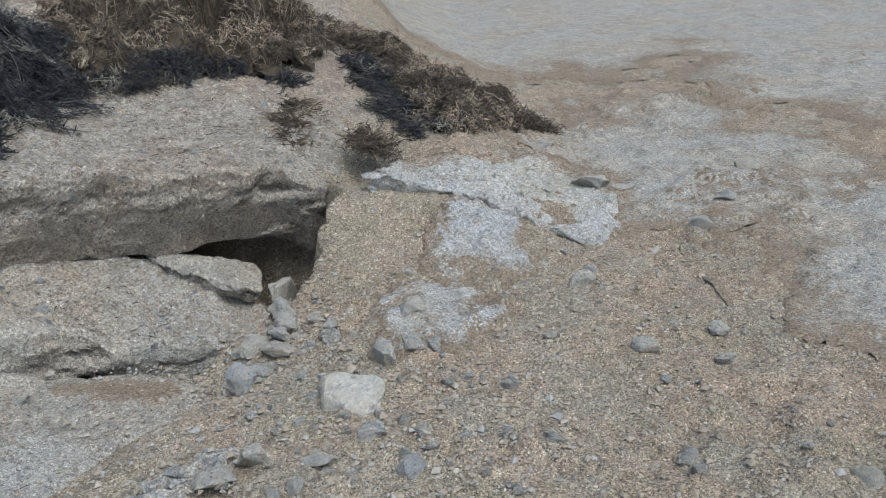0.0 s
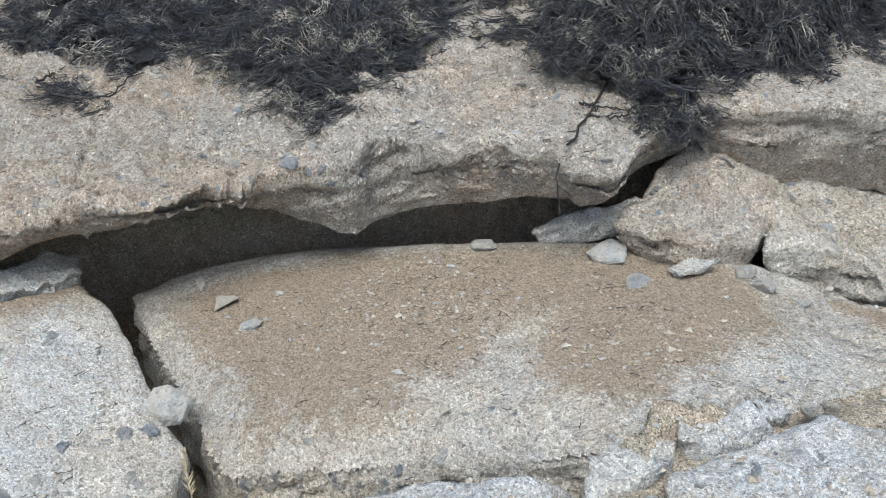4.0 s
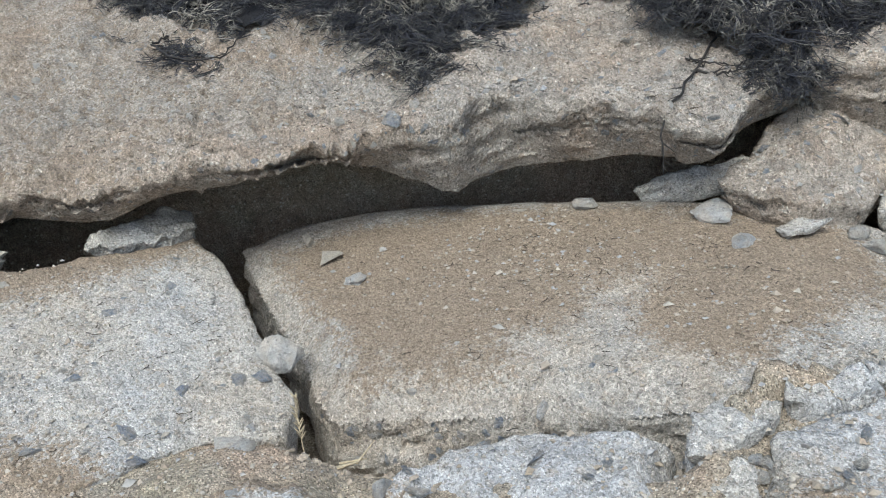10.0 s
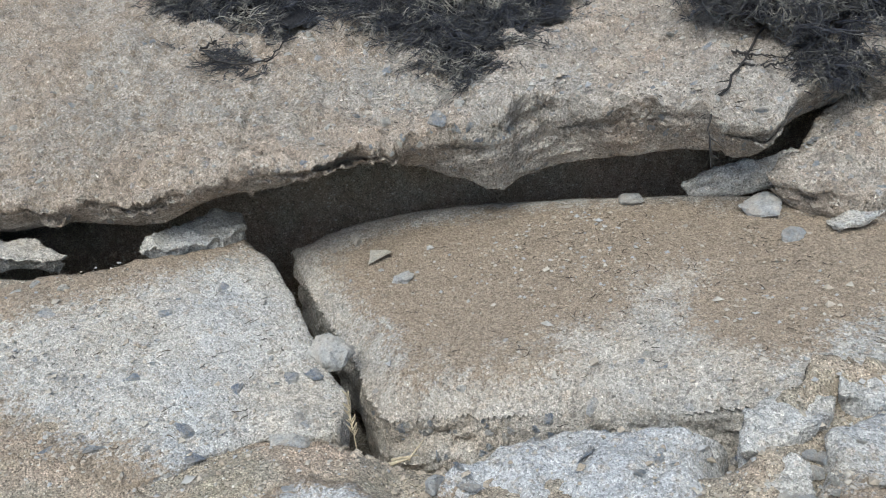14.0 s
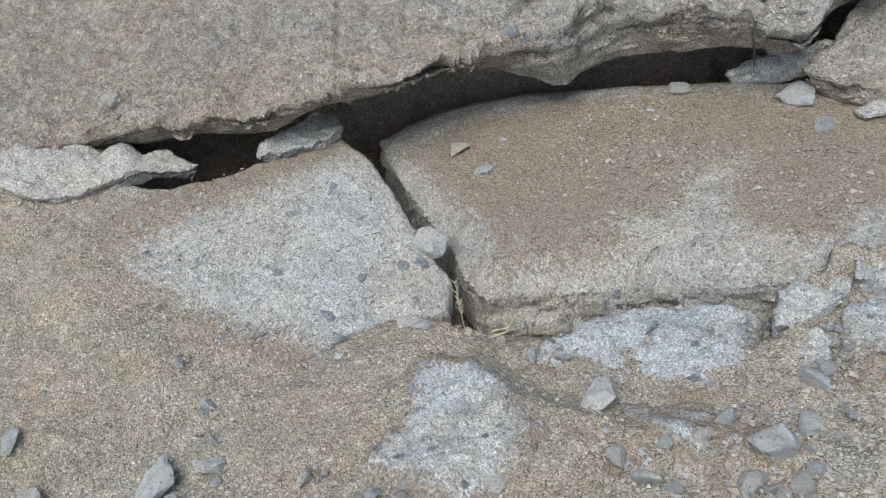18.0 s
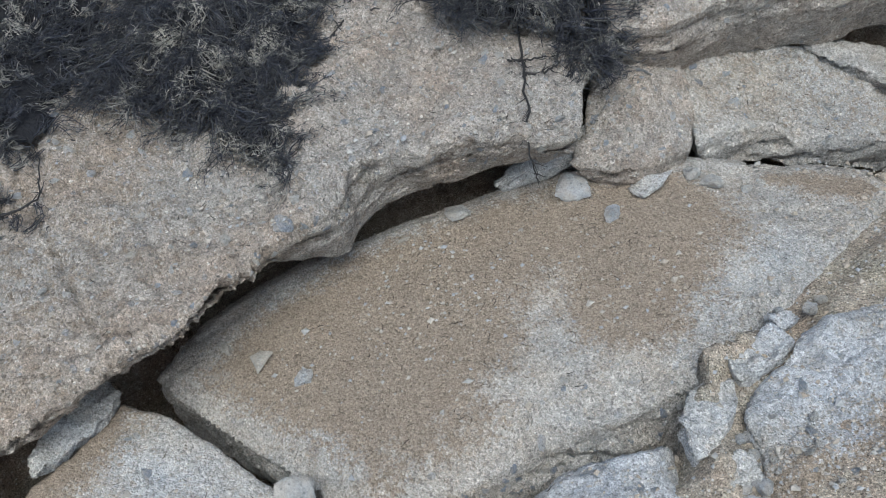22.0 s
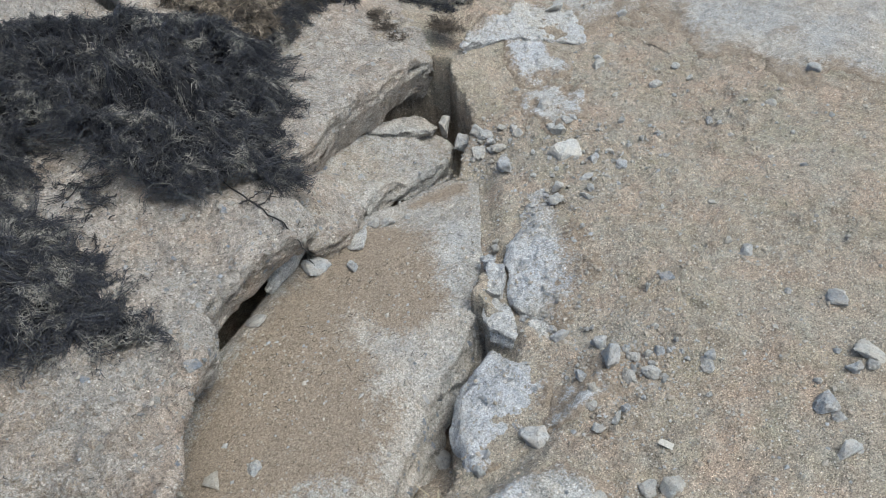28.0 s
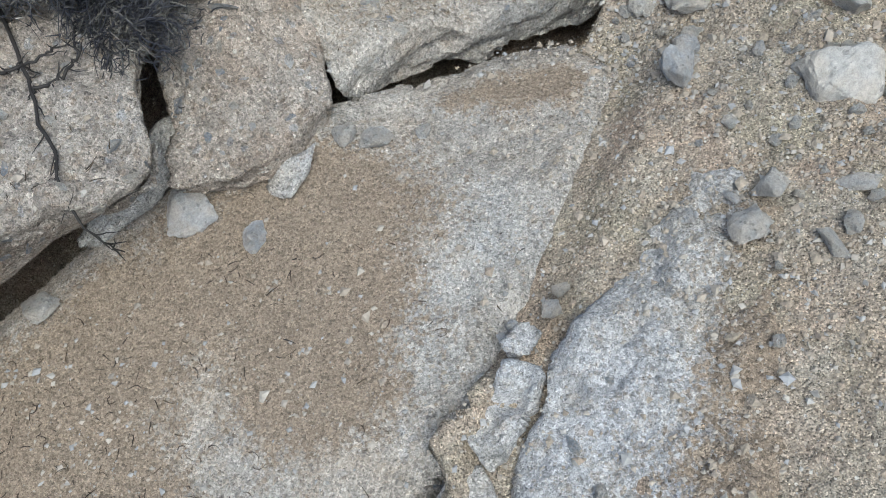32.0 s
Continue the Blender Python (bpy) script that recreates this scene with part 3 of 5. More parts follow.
    if sand:
        cover = np.zeros(len(ob.data.vertices))
        cover[:len(px)] = sand(px, py, d)
        ob.data.attributes.new("sand", "FLOAT", "POINT").data.foreach_set("value", cover)
    return tagged(ob, label, "concrete slab")


SPLIT = [(-1.593, 0.647), (-1.651, 0.706), (-1.736, 0.783), (-1.856, 0.90), (-2.02, 1.08)]


def split_depth(x, y):
    """How near points lie to the split across the upper slab: 1 on it, 0 beside it."""
    at = np.interp(y, [p[1] for p in SPLIT], [p[0] for p in SPLIT]) + 0.012 * fbm(x, y, 0.0, 0.05, 3, 61)
    return np.exp(-((x - at) / 0.007) ** 2) * smooth(1.16, 1.0, y)


def upper_top(x, y):
    """Level but for the left part, which sags, the lip beside the notch and the blunt end."""
    return plane("upper", x, y) - 0.012 * smooth(-1.62, -1.75, x) - 0.03 * smooth(0.10, 0.0, np.abs(x + 1.76)) * smooth(0.12, 0.0, distance(x, y, UPPER)[0]) - 0.015 * smooth(-0.98, -0.90, x) - 0.014 * split_depth(x, y)


def upper_thick(x, y):
    return 0.072 + 0.015 * smooth(-1.42, -1.30, x) + 0.10 * np.exp(-((x + 1.27) ** 2 + (y - 1.10) ** 2) / 0.05) - 0.004 * np.exp(-((x + 1.60) ** 2 + (y - 0.68) ** 2) / 0.02)


def knob_top(x, y):
    return plane("tilted", x, y) + 0.045 * np.exp(-((x + 0.79) ** 2 + (y - 1.57) ** 2) / 0.012) - 0.01 * smooth(-0.80, -0.89, x)


def far_top(x, y):
    return plane("edge", x, y) + 0.010 + 0.006 * fbm(x, y, 0.0, 0.09, 3, 6) - 0.012 * smooth(1.0, 1.14, y) - 0.014 * smooth(-0.36, -0.24, x - 0.9 * (y - 0.85))


def near_top(x, y):
    lip = smooth(0.50, 0.60, y - 0.5 * (x + 0.85))
    return plane("edge", x, y) + 0.008 + 0.006 * fbm(x, y, 0.0, 0.08, 3, 5) - 0.016 * (1 - lip) * smooth(0.56, 0.46, y - 0.5 * (x + 0.85)) - 0.03 * lip * smooth(0.04, 0.0, distance(x, y, EDGE_NEAR)[0]) ** 1.5


upper = slab("upper_slab", UPPER, upper_top, upper_thick, CRUST, "raised sand-coloured concrete slab with a broken undercut edge", lambda x, y: 0.045 + 0.025 * smooth(-1.34, -1.44, x) * smooth(0.70, 0.80, y), 0.014, 0.013, 0.005, 0.0075, 1, 0.0, 0.016, sand=lambda x, y, d: 0.22 + 0.2 * smooth(-1.5, -1.8, x))
sunk = slab("sunken_slab", SUNK, sunk_top, 0.16, DUSTY, "sunken concrete slab half covered with blown sand", lambda x, y: -0.012 - 0.032 * smooth(0.07, 0.0, y - 0.58 * (x + 1.19) - 0.565), 0.004, 0.016, 0.007, 0.0065, 3, 0.0, 0.004, sand=lambda x, y, d: 0.12 + 0 * x)
tilted = slab("tilted_slab", TILTED, lambda x, y: plane("tilted", x, y) + 0.006 * fbm(x, y, 0.0, 0.12, 3, 14), 0.09, DUSTY, "tilted block of pale grey concrete with a broken front", 0.0, 0.005, 0.008, 0.009, 0.0065, 4, sand=lambda x, y, d: 0.36 * smooth(0.0, 0.03, d))
knob = slab("tilted_slab", KNOB, knob_top, 0.09, CRUST, "knob of tan concrete set with blue stones", 0.03, 0.008, 0.010, 0.009, 0.0065, 14, sand=lambda x, y, d: 0.2 + 0 * x)
low = slab("low_slab", LOW, lambda x, y: plane("low", x, y) + 0.006 - 0.02 * smooth(0.28, 0.05, y), 0.14, PALE, "low flat slab of pale grey concrete", 0.02, 0.0035, 0.005, 0.008, 0.0065, 5, 0.006, 0.003,
           sand=lambda x, y, d: 0.15 + 0.85 * smooth(0.22, 0.0, d) * np.maximum(smooth(-1.58, -1.76, x), smooth(0.30, 0.14, y)))
back = slab("back_slab", BACK, back_fn, lambda x, y: 0.198 - 0.01 * smooth(-0.35, -0.10, x), CRUST, "raised concrete slab under the weed with a deep broken face", 0.06, 0.006, 0.008, 0.010, 0.009, 6, 0.008, 0.008, sand=lambda x, y, d: 0.3 + 0 * x)
edge_near = slab("edge_slab", EDGE_NEAR, near_top, 0.15, GREY, "crumbling blue-grey concrete slab edge", 0.01, 0.006, 0.008, 0.010, 0.0065, 7, sand=lambda x, y, d: 0.1 + 0.9 * smooth(0.09, 0.0, d) * smooth(0.55, 0.46, y - 0.5 * (x + 0.85)))
edge_far = slab("edge_slab", EDGE_FAR, far_top, 0.15, GREY, "crumbling blue-grey concrete slab edge", 0.01, 0.005, 0.008, 0.010, 0.0065, 8, 0.008, sand=lambda x, y, d: 0.15 + 0.85 * smooth(0.20, 0.0, d) * smooth(-0.45, -0.30, x - 0.9 * (y - 0.85)))
edge_chip = slab("edge_block", EDGE_CHIP, lambda x, y: plane("edge", x, y) + 0.024, 0.14, GREY, "cracked block of blue-grey concrete", 0.004, 0.007, 0.006, 0.010, 0.0065, 9)
patch = slab("bare_slab", PATCH, lambda x, y: ground_height(x, y) + 0.010 + 0.009 * fbm(x, y, 0.0, 0.09, 4, 15, 0.6), 0.10, GREY, "bare grey concrete showing through the sand", 0.0, 0.004, 0.008, 0.016, 0.0065, 10, 0.02, 0.006, sand=lambda x, y, d: 0.2 + 0.7 * smooth(0.07, 0.0, d))
ledge = slab("ledge_slab", LEDGE, lambda x, y: plane("ledge", x, y) + 0.016 + 0.006 * fbm(x, y, 0.0, 0.12, 3, 25) - 0.015 * smooth(1.95, 2.10, y + 0.2 * x), 0.07, GREY, "lifted thin concrete plate with a shadowed edge", 0.03, 0.005, 0.006, 0.010, 0.0085, 11, sand=lambda x, y, d: 0.15 + 0.7 * smooth(0.08, 0.0, d) * smooth(1.8, 1.95, y))

# ---- small broken plates in and round the cracks ----
TOOTH = [(-1.10, 1.33), (-1.07, 1.37), (-1.02, 1.40), (-0.96, 1.45), (-0.88, 1.48), (-0.86, 1.42), (-0.94, 1.38), (-1.02, 1.355)]
LOW_CHIP = [(-1.78, 0.51), (-1.81, 0.60), (-1.81, 0.70), (-1.79, 0.755), (-1.705, 0.71), (-1.715, 0.64), (-1.75, 0.57)]
HUMP = [(-2.16, 0.10), (-2.10, 0.20), (-2.02, 0.30), (-1.94, 0.37), (-1.85, 0.40), (-1.868, 0.34), (-1.90, 0.27), (-1.92, 0.19), (-1.97, 0.10), (-2.06, 0.05)]
HOLE_CHIP = [(-0.42, 1.83), (-0.31, 1.87), (-0.19, 1.85), (-0.165, 1.73), (-0.21, 1.69), (-0.30, 1.75)]
slab("broken_plate", TOOTH, lambda x, y: 0.02 + 0.22 * (x + 1.1), 0.05, GREY, "jagged tongue of grey concrete in the crack", 0.01, 0.005, 0.006, 0.010, 0.0065, 21)
slab("broken_plate", LOW_CHIP, lambda x, y: plane("low", x, y) + 0.018, 0.035, GREY, "loose flat chip of concrete on the low slab", 0.008, 0.005, 0.006, 0.008, 0.0065, 22)
slab("broken_plate", HUMP, lambda x, y: plane("low", x, y) + 0.02 + 0.010 * fbm(x, y, 0.0, 0.1, 3, 8), 0.045, PALE, "broken grey concrete plate jutting over the crack", 0.012, 0.007, 0.008, 0.013, 0.0065, 23)
slab("broken_plate", HOLE_CHIP, lambda x, y: 0.012 - 0.22 * (x + 0.42), 0.03, DUSTY, "loose flake of concrete lying in the hole", 0.008, 0.005, 0.006, 0.010, 0.0065, 24)

JOINT_LUMP = [(-0.526, 0.979), (-0.486, 0.964), (-0.477, 0.942), (-0.519, 0.893), (-0.552, 0.86), (-0.573, 0.845), (-0.587, 0.864), (-0.58, 0.908), (-0.562, 0.938)]
JOINT_BIT = [(-0.502, 1.024), (-0.478, 1.017), (-0.462, 0.996), (-0.484, 0.972), (-0.512, 0.976), (-0.521, 0.991)]
CRACKED_BIT = [(-0.586, 0.718), (-0.554, 0.708), (-0.53, 0.673), (-0.538, 0.632), (-0.567, 0.62), (-0.596, 0.644), (-0.615, 0.69)]
FLAKE = [(-0.792, 1.361), (-0.765, 1.379), (-0.733, 1.368), (-0.688, 1.371), (-0.716, 1.34), (-0.751, 1.308), (-0.772, 1.314), (-0.786, 1.336)]
slab("broken_lump", JOINT_LUMP, lambda x, y: plane("edge", x, y) + 0.018 + 0.014 * fbm(x, y, 0.0, 0.04, 3, 3), 0.09, GREY, "crumbled grey concrete lump filling the joint", 0.004, 0.006, 0.004, 0.012, 0.005, 26)
slab("broken_lump", JOINT_BIT, lambda x, y: plane("edge", x, y) + 0.016 + 0.012 * fbm(x, y, 0.0, 0.04, 3, 4), 0.07, GREY, "small grey concrete lump in the joint", 0.004, 0.006, 0.004, 0.009, 0.005, 27)
slab("broken_lump", CRACKED_BIT, lambda x, y: plane("edge", x, y) + 0.016 + 0.012 * fbm(x, y, 0.0, 0.05, 3, 6), 0.06, GREY, "cracked lump of grey concrete beside the joint", 0.004, 0.006, 0.004, 0.010, 0.005, 29)
slab("stone_flake", FLAKE, lambda x, y: sunk_top(x, y) + 0.026 + 0.25 * (x + 0.74) + 0.012 * fbm(x, y, 0.0, 0.04, 2, 5), 0.012, GREY, "flat white stone flake with jagged edges", 0.002, 0.002, 0.002, 0.004, 0.004, 28, 0.0, 0.004)


def drape(name, outline, base, mat, label, category, rise=0.008, ragged=0.03, size=0.10, h=0.008, seed=0, kind="structure", soft=0.0, within=None, bare=False):
    """A thin layer that thins out to a ragged edge and dips under what it lies on; soft: how wide it fades out as thin sand."""
    o = np.array(outline)
    gx, gy = np.meshgrid(np.arange(o[:, 0].min() - 0.05 - soft, o[:, 0].max() + 0.05 + soft, h), np.arange(o[:, 1].min() - 0.05 - soft, o[:, 1].max() + 0.05 + soft, h))
    d, _ = distance(gx, gy, outline)
    d = d + ragged * fbm(gx, gy, 0.0, size, 4, seed, 0.6)
    lies = d + soft
    if within:
        inside = distance(gx, gy, within)[0]
        lies, d = np.minimum(lies, inside - 0.024), np.minimum(d, 1.6 * inside - 0.075)
    v = np.clip(lies / 0.035, -1.2, 1)
    z = base(gx, gy) + rise * np.where(v < 0, 3.2 * v, v) + 0.22 * rise * fbm(gx, gy, 0.0, 0.05, 4, seed + 5)
    cells = grid_faces(gx.shape[1], gx.shape[0])
    cells = cells[(v.ravel()[cells] > -1.0).all(1)]
    used = np.unique(cells)
    index = np.full(gx.size, -1)
    index[used] = np.arange(len(used))
    ob = mesh_object(name, np.stack([gx, gy, z], -1).reshape(-1, 3)[used], index[cells], mat)
    if soft:
        ob.data.attributes.new("sand", "FLOAT", "POINT").data.foreach_set("value", (0.1 + 0.9 * np.clip(0.5 + (-0.5 if bare else 0.5) * d / soft, 0, 1)).ravel()[used])
    return tagged(ob, label, category, kind=kind)


SAND_MAIN = [(-1.63, 0.84), (-1.52, 1.02), (-1.36, 1.16), (-1.18, 1.27), (-0.98, 1.35), (-0.72, 1.41), (-0.57, 1.36), (-0.58, 1.16), (-0.67, 0.98), (-0.80, 0.93), (-0.90, 0.99), (-0.93, 1.10), (-0.985, 1.07), (-0.97, 0.93), (-1.02, 0.81), (-1.09, 0.72), (-1.18, 0.64), (-1.27, 0.66), (-1.45, 0.745)]
drape("sand_drift", SAND_MAIN, lambda x, y: sunk_top(x, y) + 0.004, DUSTY, "thin drift of brown sand over the sunken slab", "sand", 0.005, 0.035, 0.07, 0.0065, 51, soft=0.075, within=SUNK)
drape("sand_drift", [(-0.52, 1.42), (-0.40, 1.45), (-0.26, 1.46), (-0.16, 1.42), (-0.20, 1.24), (-0.30, 1.18), (-0.36, 1.22), (-0.30, 1.32)], lambda x, y: sunk_top(x, y) + 0.004, DUSTY, "thin drift of brown sand over the slab's corner", "sand", 0.008, 0.02, 0.07, 0.008, 52, soft=0.03, within=SUNK)
# old paving that shows through the sand further off
PAVING = [
    ([(0.90, 1.85), (0.88, 1.3), (0.97, 0.95), (1.05, 0.5), (1.6, 0.2), (2.6, 0.6), (2.6, 2.0), (1.5, 1.9)], 0.12),
    ([(0.62, 2.14), (0.70, 2.42), (0.86, 2.72), (1.14, 2.72), (1.16, 2.35), (1.24, 2.06), (1.05, 1.87), (0.91, 1.86), (0.70, 1.93)], 0.13),
    ([(-0.6, 4.2), (-0.09, 4.05), (0.28, 3.6), (0.5, 3.25), (0.82, 3.42), (0.95, 3.6), (1.02, 3.30), (1.26, 3.4), (1.5, 3.65), (1.46, 3.08), (1.43, 2.65), (1.6, 2.4), (2.6, 2.2), (4.5, 3.5), (4.5, 7.0), (-1.0, 7.0)], 0.10)]
for k, (o, r) in enumerate(PAVING):
    drape("paving", o, lambda x, y: ground_height(x, y) + 0.001, DUSTY, "worn pale concrete paving under blown sand", "paving", 0.004, 1.2 * r, 0.16, 0.012 if k < 2 else 0.022, 60 + k, soft=0.14, bare=True)
for k, o in enumerate(([(0.20, 1.68), (0.24, 1.77), (0.33, 1.79), (0.39, 1.74), (0.36, 1.62), (0.31, 1.54), (0.23, 1.60)], [(0.05, 1.42), (0.10, 1.49), (0.17, 1.53), (0.27, 1.50), (0.21, 1.38), (0.10, 1.34)], [(-0.66, 0.36), (-0.70, 0.42), (-0.64, 0.46), (-0.56, 0.44), (-0.58, 0.38)])):
    drape("bare_concrete", o, lambda x, y: ground_height(x, y) + 0.002, GREY, "patch of bare grey concrete among sand", "concrete", 0.010, 0.05, 0.07, 0.007, 70 + k, soft=0.035, bare=True)

# ---- what things rest on ----
TOPS = [(LOW, lambda x, y: plane("low", x, y) + 0.004), (EDGE_NEAR, near_top), (EDGE_FAR, lambda x, y: plane("edge", x, y) + 0.008 - 0.012 * smooth(1.0, 1.14, y)),
        (EDGE_CHIP, lambda x, y: plane("edge", x, y) + 0.01), (SUNK, lambda x, y: sunk_top(x, y) + 0.008), (TILTED, lambda x, y: plane("tilted", x, y)), (KNOB, lambda x, y: plane("tilted", x, y)), (LEDGE, lambda x, y: plane("ledge", x, y) + 0.014),
        (BACK, lambda x, y: plane("back", x, y)), (UPPER, lambda x, y: plane("upper", x, y))]


def surface(x, y):
    x, y = np.atleast_1d(np.asarray(x, float)), np.atleast_1d(np.asarray(y, float))
    z = ground_height(x, y)
    for outline, top in TOPS:
        d, _ = distance(x, y, outline)
        z = np.where(d > 0.004, np.maximum(z, top(x, y)), z)
    return z


# ---- stones ----
def rock_mesh(name, seed, flat=0.7, points=15, mat=RUBBLE):
    """A broken stone: a hull of few corners with worn edges and slightly uneven facets."""
    rnd = random.Random(seed)
    bm = bmesh.new()
    for _ in range(points):
        v = Vector((rnd.gauss(0, 1), rnd.gauss(0, 1), rnd.gauss(0, 1))).normalized() * rnd.uniform(0.72, 1.0)
        bm.verts.new((v.x, v.y, v.z * flat))
    bmesh.ops.convex_hull(bm, input=bm.verts[:])
    bmesh.ops.bevel(bm, geom=bm.edges[:], offset=0.09, segments=1, affect="EDGES", clamp_overlap=True)
    bmesh.ops.triangulate(bm, faces=bm.faces[:])
    bmesh.ops.subdivide_edges(bm, edges=bm.edges[:], cuts=2, use_grid_fill=True)
    for v in bm.verts:
        c = v.co + Vector((seed, 0, 0))
        v.co *= 1 + 0.16 * noise.noise(c * 2.2) + 0.10 * noise.noise(c * 5) + 0.06 * noise.noise(c * 13)
    me = bpy.data.meshes.new(name)
    bm.to_mesh(me)
    bm.free()
    me.materials.append(mat)
    return me


ROCKS = [rock_mesh("stone", 10 + k, (0.62, 0.75, 0.5, 0.85)[k % 4], (11, 15, 19)[k % 3]) for k in range(14)]
BLUES = [rock_mesh("blue_stone", 40 + k, 0.6, 11, BLUE) for k in range(6)]
WHITES = [rock_mesh("white_stone", 60 + k, 0.35, 13, WHITE) for k in range(3)]


def put_stone(x, y, w, tall, k, meshes, name, label, group, sink=0.36, z=None, parent=None):
    rnd = random.Random(int(1e4 * (x * 3.1 + y * 7.7)) + k)
    ob = new(name, meshes[k % len(meshes)])
    a, b = w * 0.64, w * rnd.uniform(0.46, 0.6)
    c = max(0.55 * b, 0.85 * tall)
    z = float(surface(x, y)[0]) if z is None else z
    ob.matrix_basis = Matrix.LocRotScale((x, y, z + c * (0.5 - sink)), Euler((rnd.uniform(-0.3, 0.3), rnd.uniform(-0.3, 0.3), rnd.uniform(0, 6.28))), (a, b, c))
    if parent:
        ob.parent = parent
        return ob
    return tagged(ob, label, "stone", group)


LOOSE = "loose stones"
FRONT = [(-1.535, -0.245, 0.052, 0.032), (-1.252, -0.354, 0.046, 0.038), (-0.955, -0.116, 0.039, 0.032), (-1.08, 0.016, 0.035, 0.025), (-0.963, -0.247, 0.029, 0.023), (-0.9, -0.235, 0.046, 0.044), (-1.204, -0.476, 0.034, 0.044), (-1.426, -0.28, 0.055, 0.03),
         (-1.294, -0.134, 0.09, 0.045), (-1.231, -0.144, 0.041, 0.031), (-1.238, -0.059, 0.063, 0.026), (-1.274, -0.022, 0.024, 0.017), (-1.342, 0.013, 0.039, 0.031), (-0.956, 0.052, 0.031, 0.027), (-0.902, 0.078, 0.055, 0.045), (-0.919, 0.04, 0.036, 0.024),
         (-0.964, 0.002, 0.033, 0.023), (-0.798, 0.126, 0.039, 0.035), (-0.731, 0.116, 0.052, 0.029), (-0.694, 0.081, 0.062, 0.04)]
HEAP = [(-0.7, 0.314, 0.043, 0.037), (-0.642, 0.3, 0.04, 0.036), (-0.607, 0.309, 0.028, 0.019), (-0.619, 0.408, 0.034, 0.034), (-0.607, 0.469, 0.04, 0.035), (-0.524, 0.452, 0.077, 0.064), (-0.504, 0.508, 0.055, 0.045), (-0.527, 0.376, 0.043, 0.033),
        (-0.502, 0.39, 0.029, 0.036), (-0.477, 0.347, 0.051, 0.037), (-0.468, 0.415, 0.033, 0.029), (-0.416, 0.379, 0.033, 0.023), (-0.337, 0.279, 0.034, 0.049), (-0.366, 0.264, 0.04, 0.022), (-0.658, 0.373, 0.039, 0.024), (-0.542, 0.617, 0.053, 0.03), (-0.542, 0.66, 0.038, 0.03),
        (-0.925, 0.219, 0.05, 0.025), (-0.804, 0.428, 0.10, 0.06), (-0.967, 0.45, 0.037, 0.023)]
CRACK = [(-1.216, 0.378, 0.073, 0.042), (-1.165, 0.373, 0.04, 0.025), (-0.929, 0.477, 0.031, 0.022), (-2.044, 0.36, 0.043, 0.04), (-0.164, 1.468, 0.061, 0.045), (-0.125, 1.435, 0.041, 0.035), (-0.545, 0.74, 0.022, 0.016), (0.129, 1.448, 0.059, 0.045), (-1.79, 0.47, 0.055, 0.03), (-1.77, 0.515, 0.04, 0.04), (-0.965, 0.665, 0.07, 0.08)]
ASIDE = [(0.638, 1.288, 0.046, 0.03), (0.61, 1.189, 0.042, 0.033), (0.916, 0.907, 0.062, 0.045), (-0.135, 1.077, 0.07, 0.052), (-0.181, 1.035, 0.055, 0.036), (-0.094, 0.983, 0.046, 0.037), (0.042, 0.184, 0.066, 0.046), (-0.049, 0.024, 0.09, 0.038),
         (-0.119, 0.021, 0.046, 0.034), (-0.082, -0.007, 0.039, 0.031), (-0.252, 0.005, 0.063, 0.05), (-0.26, -0.04, 0.044, 0.03), (-0.336, -0.108, 0.072, 0.035), (-0.357, 0.274, 0.042, 0.033), (-0.443, 0.39, 0.027, 0.024), (0.031, 0.529, 0.034, 0.028), (0.041, 0.467, 0.06, 0.03), (0.259, 0.303, 0.026, 0.02), (0.46, 1.505, 0.05, 0.045)]
FAR_OFF = [(0.538, 1.141, 0.022, 0.02), (0.494, 1.251, 0.048, 0.038), (0.45, 0.963, 0.024, 0.024), (0.455, 0.926, 0.022, 0.024), (0.617, 0.95, 0.021, 0.013), (0.661, 0.882, 0.041, 0.029), (0.897, 1.84, 0.055, 0.038), (0.771, 1.688, 0.05, 0.038), (1.06, 2.078, 0.069, 0.034), (1.116, 1.83, 0.043, 0.026),
           (0.486, 1.539, 0.045, 0.027), (0.256, 1.186, 0.034, 0.027), (0.225, 1.058, 0.026, 0.025), (0.122, 1.332, 0.036, 0.029), (0.152, 1.338, 0.033, 0.023), (0.086, 1.014, 0.047, 0.032), (0.296, 1.038, 0.018, 0.016), (0.59, 1.888, 0.092, 0.022), (0.693, 1.993, 0.07, 0.021), (0.57, 2.263, 0.055, 0.027)]
HOLE_SIDE = [(0.07, 1.336, 0.062, 0.038), (0.041, 1.097, 0.037, 0.028), (-0.169, 1.315, 0.053, 0.048), (-0.13, 1.362, 0.039, 0.029), (-0.019, 1.439, 0.041, 0.036), (-0.108, 1.536, 0.054, 0.043), (-0.115, 1.459, 0.052, 0.041), (-0.07, 0.995, 0.031, 0.024), (-0.044, 1.038, 0.048, 0.032),
             (-0.101, 1.50, 0.055, 0.05), (-0.113, 1.417, 0.06, 0.045), (-0.168, 1.306, 0.065, 0.045), (-0.143, 1.346, 0.04, 0.03), (-0.02, 1.418, 0.035, 0.03), (-0.045, 1.477, 0.045, 0.03), (0.067, 1.303, 0.06, 0.04), (0.12, 1.31, 0.045, 0.03), (0.149, 1.313, 0.035, 0.025), (0.032, 1.089, 0.045, 0.035)]
